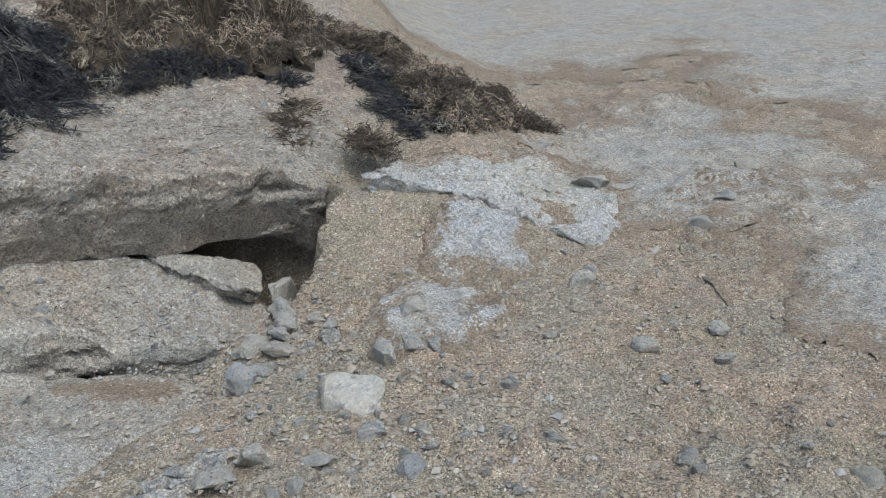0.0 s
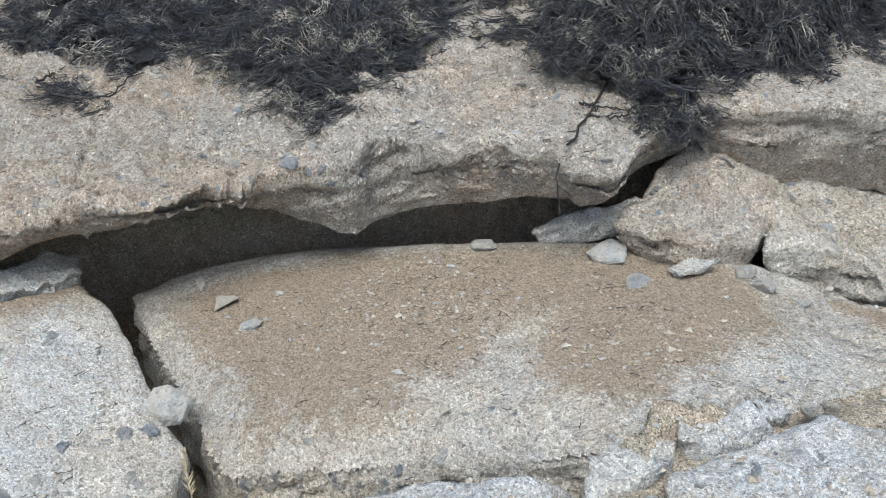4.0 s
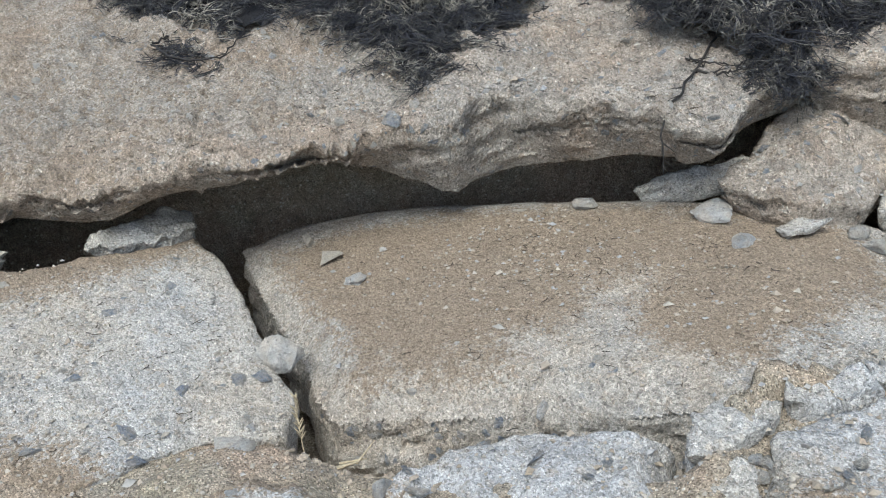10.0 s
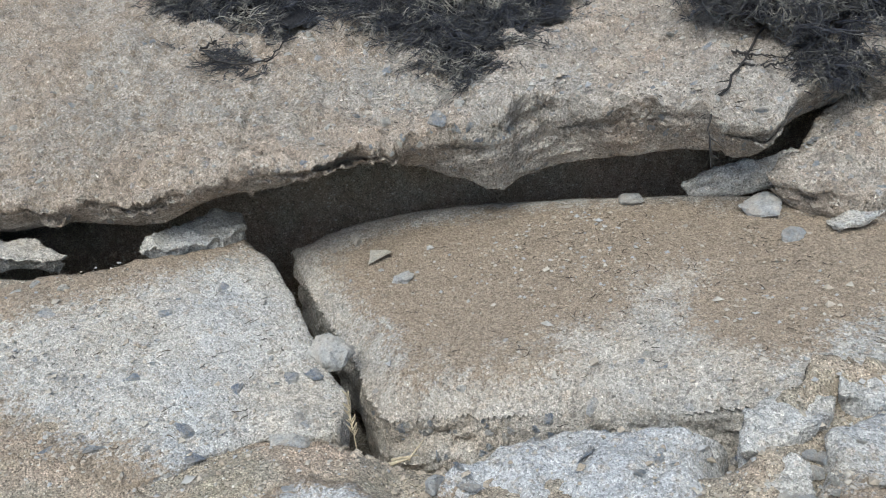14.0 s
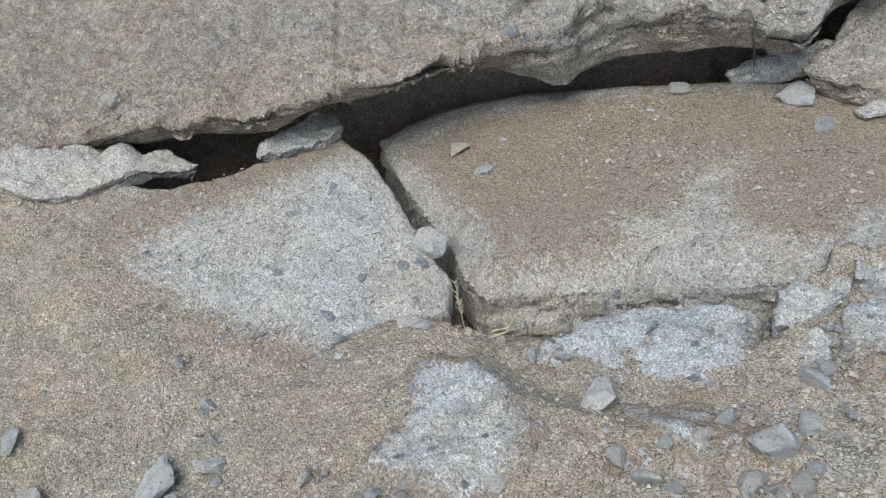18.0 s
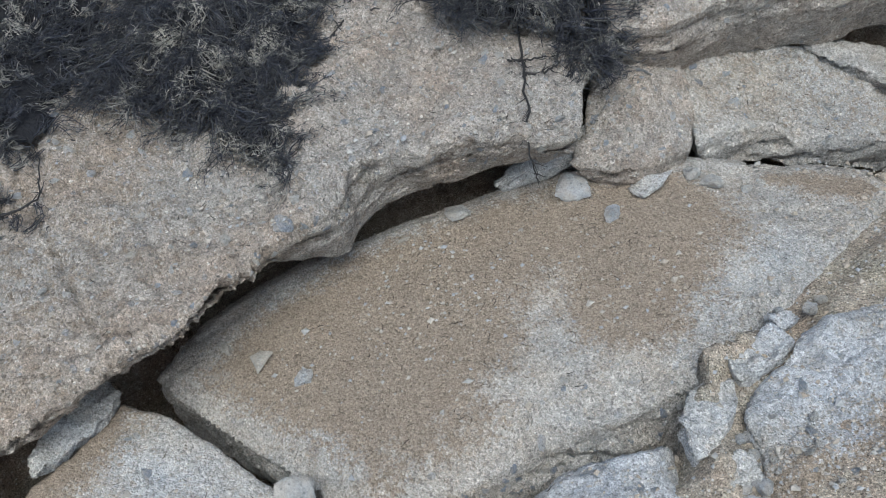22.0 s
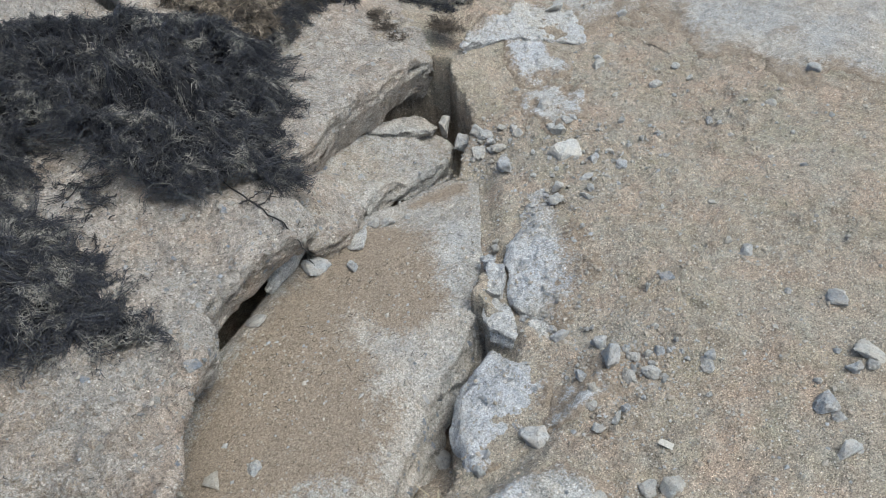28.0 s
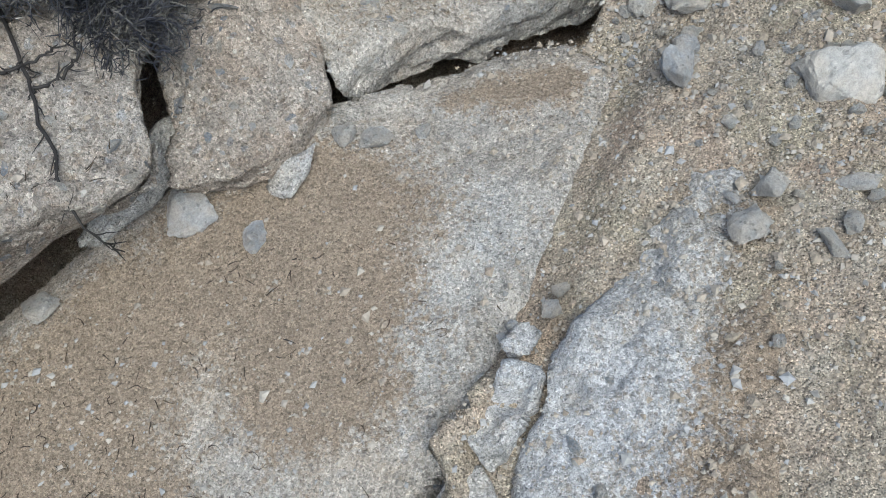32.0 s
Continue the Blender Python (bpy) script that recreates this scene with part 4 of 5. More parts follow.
ON_SLAB = [(-1.594, 0.885, 0.036, 0.031), (-1.506, 0.866, 0.069, 0.03), (-1.402, 0.833, 0.044, 0.022), (-1.269, 1.195, 0.028, 0.014), (-1.159, 1.271, 0.065, 0.026), (-0.903, 1.345, 0.09, 0.055), (-0.815, 1.27, 0.057, 0.03), (-0.654, 1.395, 0.045, 0.036), (-0.611, 1.376, 0.055, 0.027), (-0.545, 1.37, 0.033, 0.022)]
n = 0
for rows, label in ((FRONT, "broken grey stone lying loose on the sand"), (HEAP, "broken grey stone in a scatter of rubble"), (CRACK, "lump of grey concrete fallen into the crack"), (ASIDE, "pale broken stone lying on open sand"),
                    (FAR_OFF, "small pale stone half sunk in sand"), (HOLE_SIDE, "grey rubble stone beside the hole"), (ON_SLAB, "small stone lying on the sunken slab")):
    for x, y, w, tall in rows:
        z = float(sunk_top(np.array([x]), np.array([y]))[0]) + 0.008 if rows is ON_SLAB else None
        put_stone(x, y, w, tall, n, ROCKS, "stone", label, LOOSE, 0.2 if rows in (HEAP, FRONT, HOLE_SIDE) else 0.33, z)
        n += 1
put_stone(-1.34, 0.585, 0.085, 0.065, 4, ROCKS, "stone", "lump of pale concrete wedged across the crack", LOOSE, z=-0.045)
for x, y, w, tall in ((-0.115, 1.735, 0.085, 0.08), (-0.135, 1.615, 0.07, 0.07), (-0.485, 0.979, 0.055, 0.05), (-0.525, 0.925, 0.05, 0.05), (-0.45, 1.04, 0.055, 0.036), (-0.505, 1.015, 0.045, 0.03), (-0.555, 0.885, 0.045, 0.05), (-0.545, 0.855, 0.04, 0.03)):
    put_stone(x, y, w, tall, n, ROCKS, "stone", "grey lump of concrete wedged in the crack", LOOSE, z=-0.085)
    n += 1
put_stone(0.01, 1.185, 0.145, 0.075, 0, [rock_mesh("stone", 93, 0.7, 12, LUMP)], "stone", "large flat-topped grey concrete lump on sand", LOOSE)
put_stone(-0.205, 0.548, 0.05, 0.045, 2, BLUES, "stone", "rounded blue-grey pebble on the sand", LOOSE)
put_stone(-0.15, 1.316, 0.03, 0.02, 2, WHITES, "stone", "small white chip of stone on sand", LOOSE)
for x, y, w, tall in ((-0.446, 1.025, 0.03, 0.03), (-0.425, 1.045, 0.026, 0.03), (-0.50, 1.02, 0.02, 0.02), (-0.575, 0.745, 0.024, 0.02), (-0.556, 0.717, 0.022, 0.016), (-0.571, 0.663, 0.065, 0.02)):
    put_stone(x, y, w, tall, n, ROCKS, "stone", "crumbled lump of grey concrete in the joint", LOOSE, z=float(plane("edge", x, y)) - 0.004)
    n += 1
# more small stones where rubble is thick: centre, spread, how many
rnd = random.Random(4)
for cx, cy, sx, sy, count in ((-0.54, 0.42, 0.08, 0.07, 24), (-0.05, 1.20, 0.14, 0.18, 26), (-0.95, 0.05, 0.12, 0.04, 8), (-1.28, -0.1, 0.15, 0.1, 10), (0.3, 1.3, 0.25, 0.25, 18), (0.15, 1.0, 0.25, 0.2, 14), (-0.05, 0.2, 0.3, 0.25, 12), (-1.92, 0.30, 0.06, 0.06, 12), (-0.15, 1.5, 0.06, 0.06, 12), (-0.5, 0.68, 0.06, 0.06, 14), (0.05, 1.15, 0.12, 0.10, 26), (-0.12, 1.42, 0.06, 0.07, 14), (-0.45, 0.45, 0.10, 0.08, 16), (0.55, 0.9, 0.3, 0.3, 20), (-0.88, 0.02, 0.10, 0.04, 8)):
    for _ in range(count):
        x, y, w = rnd.gauss(cx, sx), rnd.gauss(cy, sy), rnd.uniform(0.010, 0.026)
        put_stone(x, y, w, w * rnd.uniform(0.5, 0.85), n, ROCKS, "stone", "small broken chip of grey stone", LOOSE)
        n += 1

# stones set in the concrete, showing at its worn face
SET_UPPER = [(-1.348, 1.276, 0.028), (-1.278, 1.247, 0.030), (-1.402, 0.994, 0.049), (-1.319, 1.055, 0.032), (-0.912, 1.345, 0.054), (-1.629, 1.092, 0.031), (-1.039, 1.325, 0.028), (-1.139, 1.323, 0.023), (-1.538, 1.048, 0.029)]
SET_TILTED = [(-0.766, 1.57, 0.049), (-0.86, 1.456, 0.029), (-0.832, 1.40, 0.023), (-0.811, 1.569, 0.027), (-0.641, 1.636, 0.037), (-0.579, 1.68, 0.025)]
SET_LOW = [(-1.323, 0.529, 0.05), (-1.338, 0.293, 0.041), (-1.401, 0.181, 0.036), (-1.336, 0.49, 0.039), (-1.297, 0.278, 0.036), (-1.449, 0.133, 0.028), (-1.592, 0.439, 0.035), (-1.366, 0.409, 0.033), (-1.603, 0.567, 0.033), (-1.488, 0.304, 0.029)]
SET_EDGE = [(-0.462, 0.759, 0.035), (-0.405, 0.693, 0.038), (-0.459, 0.625, 0.03), (-0.466, 0.843, 0.03)]
SET_NEAR = [(-0.831, 0.61, 0.04), (-0.73, 0.643, 0.024), (-0.662, 0.637, 0.026), (-0.741, 0.605, 0.026), (-0.703, 0.546, 0.026)]
SET_PATCH = [(-1.056, 0.242, 0.03), (-0.94, 0.165, 0.024), (-1.016, 0.121, 0.028), (-0.855, 0.148, 0.026), (-1.017, 0.216, 0.018), (-0.873, 0.252, 0.017)]


def tree_of(host):
    return BVHTree.FromObject(host, bpy.context.evaluated_depsgraph_get())


def bed(ob, host, place, normal, w, deep, rnd):
    """Sets a stone into a face, so that only its worn top shows."""
    turn = (normal + Vector((rnd.uniform(-0.12, 0.12), rnd.uniform(-0.12, 0.12), 0))).to_track_quat("Z", "Y") @ Euler((0, 0, rnd.uniform(0, 6.28))).to_quaternion()
    tall = 0.32 * w
    ob.matrix_basis = Matrix.LocRotScale(place - normal * tall * deep, turn, (w * 0.62, w * rnd.uniform(0.38, 0.56), tall))
    ob.parent = host


def set_stones(host, rows, outline, count, box, seed):
    """Stones in a slab's top: those of the plan and others strewn at random within a box."""
    rnd = random.Random(seed)
    rows, known, tree = list(rows), len(rows), tree_of(host)
    tries = [(rnd.uniform(box[0], box[1]), rnd.uniform(box[2], box[3]), rnd.uniform(0.010, 0.026) * (1.6 if rnd.random() < 0.12 else 1)) for _ in range(count)]
    d, _ = distance([t[0] for t in tries], [t[1] for t in tries], outline)
    rows += [t for t, dd in zip(tries, d) if dd > 0.006]
    for k, (x, y, w) in enumerate(rows):
        place, normal, _, _ = tree.ray_cast((x, y, 1.0), (0, 0, -1))
        if place:
            blue = k < known or rnd.random() < 0.4
            bed(new("aggregate_stone", (BLUES if blue else ROCKS[:6])[rnd.randrange(6)]), host, place, normal, w, 0.02 if k < known else 0.16, rnd)


set_stones(upper, SET_UPPER, UPPER, 380, (-2.3, -0.88, 0.4, 1.75), 1)
set_stones(tilted, SET_TILTED[4:], TILTED, 40, (-0.66, -0.15, 1.45, 1.82), 3)
set_stones(knob, SET_TILTED[:4], KNOB, 60, (-0.9, -0.66, 1.34, 1.7), 13)
set_stones(low, SET_LOW, LOW, 40, (-1.8, -1.2, 0.1, 0.7), 4)
set_stones(edge_far, SET_EDGE, EDGE_FAR, 26, (-0.56, -0.14, 0.6, 1.13), 5)
set_stones(edge_near, SET_NEAR, EDGE_NEAR, 26, (-1.0, -0.55, 0.43, 0.74), 6)
set_stones(patch, SET_PATCH, PATCH, 26, (-1.09, -0.73, 0.08, 0.4), 7)
set_stones(back, [], BACK, 100, (-0.8, 0.05, 1.6, 2.3), 8)
set_stones(sunk, [], SUNK, 160, (-1.3, -0.4, 0.56, 1.05), 9)
set_stones(ledge, [], LEDGE, 40, (0.05, 0.66, 1.66, 2.1), 10)


def face_stones(host, outline, first, last, top, low_by, high_by, count, seed):
    """Stones that show in the broken face between two corners of an outline."""
    rnd, tree = random.Random(seed), tree_of(host)
    run = [Vector(p) for p in outline[first:last + 1]]
    middle = Vector((-1.2, 1.6)) if host is upper else Vector((-0.95, 1.05))
    for _ in range(count):
        i = rnd.randrange(len(run) - 1)
        s, drop, w = rnd.random(), rnd.uniform(low_by, high_by), rnd.uniform(0.010, 0.026)
        p, way = run[i].lerp(run[i + 1], s), (run[i + 1] - run[i]).normalized()
        out = Vector((way.y, -way.x))
        out = -out if out.dot(middle - p) > 0 else out
        z = float(top(np.array([p.x]), np.array([p.y]))[0]) - drop
        place, normal, _, _ = tree.ray_cast((p.x + 0.1 * out.x, p.y + 0.1 * out.y, z), (-out.x, -out.y, 0))
        if place:
            bed(new("aggregate_stone", (BLUES if rnd.random() < 0.6 else ROCKS[:6])[rnd.randrange(6)]), host, place, normal, w, 0.15, rnd)


face_stones(sunk, SUNK, 18, 25, sunk_top, 0.015, 0.10, 70, 21)
face_stones(upper, UPPER, 9, 24, upper_top, 0.02, 0.08, 60, 22)


# ---- fine litter: crumbs of stone, shreds of dry weed ----
def crumbs(name, count, centres, lo, hi, mat, label, seed):
    g = np.random.default_rng(seed)
    w = np.array([c[4] for c in centres], float)
    pick = g.choice(len(centres), count, p=w / w.sum())
    c = np.array(centres)[pick]
    x, y = g.normal(c[:, 0], c[:, 2]), g.normal(c[:, 1], c[:, 3])
    r = lo * (hi / lo) ** (g.random(count) ** 2.2)
    z = surface(x, y) + 0.25 * r
    box = np.array([(1, 0, 0), (-1, 0, 0), (0, 1, 0), (0, -1, 0), (0, 0, 1), (0, 0, -1)], float)
    v = box[None] * g.uniform(0.55, 1.25, (count, 6, 1)) + g.normal(0, 0.18, (count, 6, 3))
    a = g.uniform(0, 6.28, count)
    rx, ry = v[..., 0] * np.cos(a)[:, None] - v[..., 1] * np.sin(a)[:, None], v[..., 0] * np.sin(a)[:, None] + v[..., 1] * np.cos(a)[:, None]
    v = np.stack([rx, ry, 0.7 * v[..., 2]], -1) * r[:, None, None] + np.stack([x, y, z], 1)[:, None]
    f = np.array([(0, 2, 4), (2, 1, 4), (1, 3, 4), (3, 0, 4), (2, 0, 5), (1, 2, 5), (3, 1, 5), (0, 3, 5)])
    f = (f[None] + 6 * np.arange(count)[:, None, None]).reshape(-1, 3)
    return tagged(mesh_object(name, v.reshape(-1, 3), f, mat, None, False), label, "gravel", kind="stuff")


ALL_OVER = [(-0.2, 0.6, 0.5, 0.5, 3), (-1.1, 0.0, 0.45, 0.25, 3), (-0.55, 0.40, 0.12, 0.12, 2.2), (-0.05, 1.2, 0.22, 0.25, 3), (0.5, 1.3, 0.45, 0.4, 3.4), (0.0, 0.4, 0.35, 0.35, 2.5), (-1.95, 0.1, 0.15, 0.2, 1.2), (-1.05, 1.05, 0.3, 0.14, 1.2), (-1.5, 0.35, 0.16, 0.16, 0.9), (-0.5, 0.75, 0.15, 0.12, 0.5), (-0.17, 1.45, 0.10, 0.08, 1), (-1.45, 1.1, 0.25, 0.2, 1.0), (-0.5, 1.65, 0.2, 0.1, 0.6)]
crumbs("sand_clods", 5000, [(0.1, 1.2, 0.3, 0.3, 3), (0.5, 1.2, 0.4, 0.4, 3), (-0.15, 0.4, 0.35, 0.35, 3), (-0.55, 0.40, 0.14, 0.12, 1.5), (-1.1, 0.0, 0.4, 0.2, 1.5), (-1.05, 0.46, 0.06, 0.04, 0.5), (-0.15, 1.5, 0.12, 0.12, 1)], 0.003, 0.009, CLOD, "small crumbling clods of damp sand", 7)
crumbs("stone_chips", 1000, ALL_OVER, 0.0045, 0.010, CRUMB, "angular chips of grey stone strewn on the sand", 6)
crumbs("sand_crumbs", 30000, ALL_OVER, 0.0011, 0.0055, CRUMB, "fine crumbs of stone and shell on the sand", 5)


def tubes(paths, radius, sides=3):
    """Thin tapered strands along paths of shape (count, steps, 3)."""
    count, steps, _ = paths.shape
    way = np.gradient(paths, axis=1)
    way /= np.linalg.norm(way, axis=2, keepdims=True) + 1e-9
    up = np.array([0.13, 0.21, 0.97])
    side = np.cross(way, up)
    side /= np.linalg.norm(side, axis=2, keepdims=True) + 1e-9
    third = np.cross(side, way)
    r = np.asarray(radius).reshape(-1, 1) * (1 - 0.75 * np.linspace(0, 1, steps) ** 2)[None]
    ring = [paths + r[..., None] * (math.cos(6.2832 * k / sides) * side + math.sin(6.2832 * k / sides) * third) for k in range(sides)]
    v = np.stack(ring, 2)
    i = np.arange(count * steps * sides).reshape(count, steps, sides)
    f = [np.stack([i[:, :-1, k], i[:, :-1, (k + 1) % sides], i[:, 1:, (k + 1) % sides], i[:, 1:, k]], -1).reshape(-1, 4) for k in range(sides)]
    return v.reshape(-1, 3), np.concatenate(f)


def join_tubes(*sets):
    vs, fs, base = [], [], 0
    for v, f in sets:
        vs.append(v)
        fs.append(f + base)
        base += len(v)
    return np.concatenate(vs), np.concatenate(fs)


def shreds(name, count, centres, length, mat, label, seed):
    g = np.random.default_rng(seed)
    w = np.array([c[4] for c in centres], float)
    c = np.array(centres)[g.choice(len(centres), count, p=w / w.sum())]
    x, y, a = g.normal(c[:, 0], c[:, 2]), g.normal(c[:, 1], c[:, 3]), g.uniform(0, 6.28, count)
    bend, ln = g.normal(0, 1.1, count), length * g.uniform(0.3, 1.3, count)
    pts = []
    for k in range(5):
        pts.append((x, y))
        x, y, a = x + np.cos(a) * ln / 4, y + np.sin(a) * ln / 4, a + bend / 4
    px, py = np.stack([p[0] for p in pts], 1), np.stack([p[1] for p in pts], 1)
    pz = np.repeat(surface(px[:, 2], py[:, 2])[:, None], 5, 1) + 0.0025 + 0.002 * g.random((count, 5))
    v, f = tubes(np.stack([px, py, pz], -1), g.uniform(0.0004, 0.0011, count))
    return tagged(mesh_object(name, v, f, mat), label, "debris", kind="stuff")


shreds("weed_shreds", 850, [(-1.15, 1.0, 0.25, 0.15, 3), (-1.5, 0.4, 0.15, 0.15, 1.4), (-0.9, 1.2, 0.2, 0.1, 1), (-0.4, 1.65, 0.2, 0.08, 1.2), (-1.3, 1.3, 0.25, 0.15, 0.8), (-0.2, 2.0, 0.2, 0.1, 2), (-1.1, -0.05, 0.3, 0.2, 0.5), (-1.95, 0.9, 0.15, 0.15, 0.7)], 0.018, SHRED, "short dark shreds of dried weed on slab and sand", 8)


# ---- seaweed ----
def heap(name, outline, base, height, count, mats, label, seed, flow=(0.0, -1.0), reach=0.10, twig=2.0, wild=0.8):
    """A heap of stranded weed: a low dark bed under thousands of thin fronds that hang outwards."""
    g = np.random.default_rng(seed)
    o = np.array(outline)
    thing = tagged(new(name), label, "seaweed")

    def top(x, y):
        d, _ = distance(x, y, outline)
        d = np.clip(d, 0, None)
        lump = 0.8 + 0.95 * fbm(x, y, 0.0, 0.10, 4, seed)
        return base(x, y) + height * (1 - np.exp(-d / 0.075)) * lump

    gx, gy = np.meshgrid(np.arange(o[:, 0].min(), o[:, 0].max(), 0.012), np.arange(o[:, 1].min(), o[:, 1].max(), 0.012))
    d, _ = distance(gx, gy, outline)
    d = d + 0.02 * fbm(gx, gy, 0.0, 0.08, 3, seed + 3)
    z = top(gx, gy) - 0.010 + 0.006 * fbm(gx, gy, 0.0, 0.03, 3, seed + 4)
    cells = grid_faces(gx.shape[1], gx.shape[0])
    cells = cells[(d.ravel()[cells] > 0.012).all(1)]
    used = np.unique(cells)
    index = np.full(gx.size, -1)
    index[used] = np.arange(len(used))
    if height > 0.015:
        mesh_object("bed", np.stack([gx, gy, z], -1).reshape(-1, 3)[used], index[cells], mats[1], thing)

    def bundles(n, steps, follow, twigs):
        """Curling stems in loose bundles, each stem with short side shoots."""
        x, y = np.zeros(0), np.zeros(0)
        while len(x) < n:
            tx, ty = g.uniform(o[:, 0].min(), o[:, 0].max(), 4 * n), g.uniform(o[:, 1].min(), o[:, 1].max(), 4 * n)
            dd, _ = distance(tx, ty, outline)
            keep = dd + 0.03 * fbm(tx, ty, 0.0, 0.07, 3, seed + 9) > 0.012
            x, y = np.concatenate([x, tx[keep]]), np.concatenate([y, ty[keep]])
        x, y = x[:n], y[:n]
        e = 0.01
        dx = distance(x + e, y, outline)[0] - distance(x - e, y, outline)[0]
        dy = distance(x, y + e, outline)[0] - distance(x, y - e, outline)[0]
        a = np.arctan2(-dy + 0.6 * e * 2 * flow[1], -dx + 0.6 * e * 2 * flow[0]) + g.normal(0, wild, n) + 1.3 * fbm(x, y, 0.0, 0.07, 2, seed + 12)
        ln, bend = reach * g.uniform(0.4, 1.3, n), g.normal(0, 2.0, n)
        px, py, pa = [x], [y], [a]
        for k in range(steps - 1):
            x, y = x + np.cos(a) * ln / (steps - 1), y + np.sin(a) * ln / (steps - 1)
            a = a + bend / (steps - 1) + g.normal(0, 0.38, n)
            px.append(x)
            py.append(y)
            pa.append(a)
        px, py, pa = np.stack(px, 1), np.stack(py, 1), np.stack(pa, 1)
        s = np.linspace(0, 1, steps)[None]
        depth, _ = distance(px.ravel(), py.ravel(), outline)
        up = np.minimum(0.6 * height, 0.024) * g.random(n)
        pz = top(px.ravel(), py.ravel()).reshape(px.shape) + 0.002 + up[:, None] * np.sin(3.0 * s)
        guide = np.stack([px, py, pz], -1)
        many = np.repeat(guide, follow, 0)
        apart = g.normal(0, 1, (n * follow, 1, 3)) * (0.006, 0.006, 0.004) * (0.25 + np.linspace(0, 1.4, steps))[None, :, None]
        curl = np.cumsum(g.normal(0, 1, many.shape) * (0.0024, 0.0024, 0.0018), 1)
        many = many + apart + curl
        many[..., 2] = np.maximum(many[..., 2], base(many[..., 0].ravel(), many[..., 1].ravel()).reshape(many.shape[:2]) + 0.001)
        sets = [tubes(many, g.uniform(0.0007, 0.0016, n * follow))]
        pick, at = g.integers(0, n * follow, twigs * n), g.integers(1, steps, twigs * n)
        root = many[pick, at]
        ang = pa[pick // follow, at] + g.choice((-1, 1), twigs * n) * g.uniform(0.4, 1.3, twigs * n)
        tl, rise = g.uniform(0.006, 0.022, twigs * n), g.normal(0.25, 0.5, twigs * n)
        q = [root]
        for k in range(3):
            step = np.stack([np.cos(ang), np.sin(ang), rise], 1) * (tl / 3)[:, None]
            q.append(q[-1] + step)
            ang, rise = ang + g.normal(0, 0.6, twigs * n), rise - 0.35
        sets.append(tubes(np.stack(q, 1), g.uniform(0.0006, 0.0015, twigs * n)))
        return sets

    v, f = join_tubes(*bundles(max(12, int(count / 4)), 9, 6, int(17 * twig)))
    tagged(mesh_object("fronds", v, f, mats[0], thing), kind="stuff")
    return thing


def up_top(x, y):
    return plane("upper", x, y)


def back_top(x, y):
    return np.maximum(plane("back", x, y), 0.0)


DARK, DRY = (BLACK_WEED, WEED_BED), (BROWN_WEED, BROWN_BED)
heap("seaweed_heap", [(-1.95, 1.32), (-1.98, 2.2), (-1.75, 2.4), (-1.66, 2.05), (-1.56, 1.76), (-1.50, 1.60), (-1.475, 1.46), (-1.455, 1.30), (-1.43, 1.17), (-1.45, 1.12), (-1.52, 1.14), (-1.62, 1.20), (-1.75, 1.27)], up_top, 0.07, 5200, DARK, "heap of black seaweed hanging over the raised slab", 1, (0.3, -1.0), 0.12)
heap("seaweed_heap", [(-1.25, 1.62), (-1.14, 1.56), (-1.03, 1.52), (-0.92, 1.52), (-0.82, 1.62), (-0.72, 1.74), (-0.62, 1.92), (-0.56, 2.1), (-0.6, 2.35), (-0.9, 2.55), (-1.5, 2.6), (-1.50, 2.3), (-1.40, 2.08), (-1.32, 1.95), (-1.27, 1.8)], lambda x, y: np.maximum(up_top(x, y), back_top(x, y)), 0.09, 6000, DARK, "tangled heap of black seaweed across two slabs", 2, (0.2, -1.0), 0.11)
heap("seaweed_heap", [(-1.72, 1.95), (-1.60, 1.86), (-1.48, 1.92), (-1.42, 2.05), (-1.46, 2.3), (-1.60, 2.5), (-1.76, 2.4)], up_top, 0.07, 2200, DARK, "black seaweed joining two heaps on the slab", 13, (0.0, -1.0), 0.08)
heap("seaweed_heap", [(-1.51, 2.22), (-1.42, 2.15), (-1.35, 2.28), (-1.35, 2.7), (-1.7, 2.9), (-1.68, 2.4)], up_top, 0.07, 1800, DARK, "black seaweed filling the gap behind two heaps", 14, (0.0, -1.0), 0.09)
heap("seaweed_heap", [(-2.7, 1.3), (-2.5, 1.08), (-2.31, 1.06), (-2.17, 1.12), (-1.98, 1.12), (-1.97, 1.35), (-2.1, 2.0), (-2.7, 2.0)], up_top, 0.035, 2600, DARK, "thin mat of black seaweed on the slab", 3, (0.2, -1.0), 0.09)
heap("seaweed_heap", [(-0.60, 2.10), (-0.47, 2.18), (-0.36, 2.30), (-0.12, 2.34), (-0.01, 2.42), (0.02, 2.7), (-0.1, 3.0), (-0.9, 3.0), (-0.66, 2.4)], back_top, 0.12, 4200, DRY, "heap of dried brown seaweed on the back slab", 4, (0.2, -1.0), 0.055, 2.0, 2.2)
heap("seaweed_heap", [(0.02, 2.72), (0.10, 2.58), (0.19, 2.40), (0.22, 2.18), (0.28, 2.08), (0.36, 2.09), (0.42, 2.18), (0.44, 2.30), (0.58, 2.37), (0.64, 2.44), (0.58, 2.52), (0.45, 2.60), (0.30, 2.70), (0.14, 2.82), (0.02, 2.9)], ground_height, 0.065, 4000, DRY, "low ridge of dried brown seaweed on the sand", 5, (0.4, -1.0), 0.05, 2.0, 2.2)
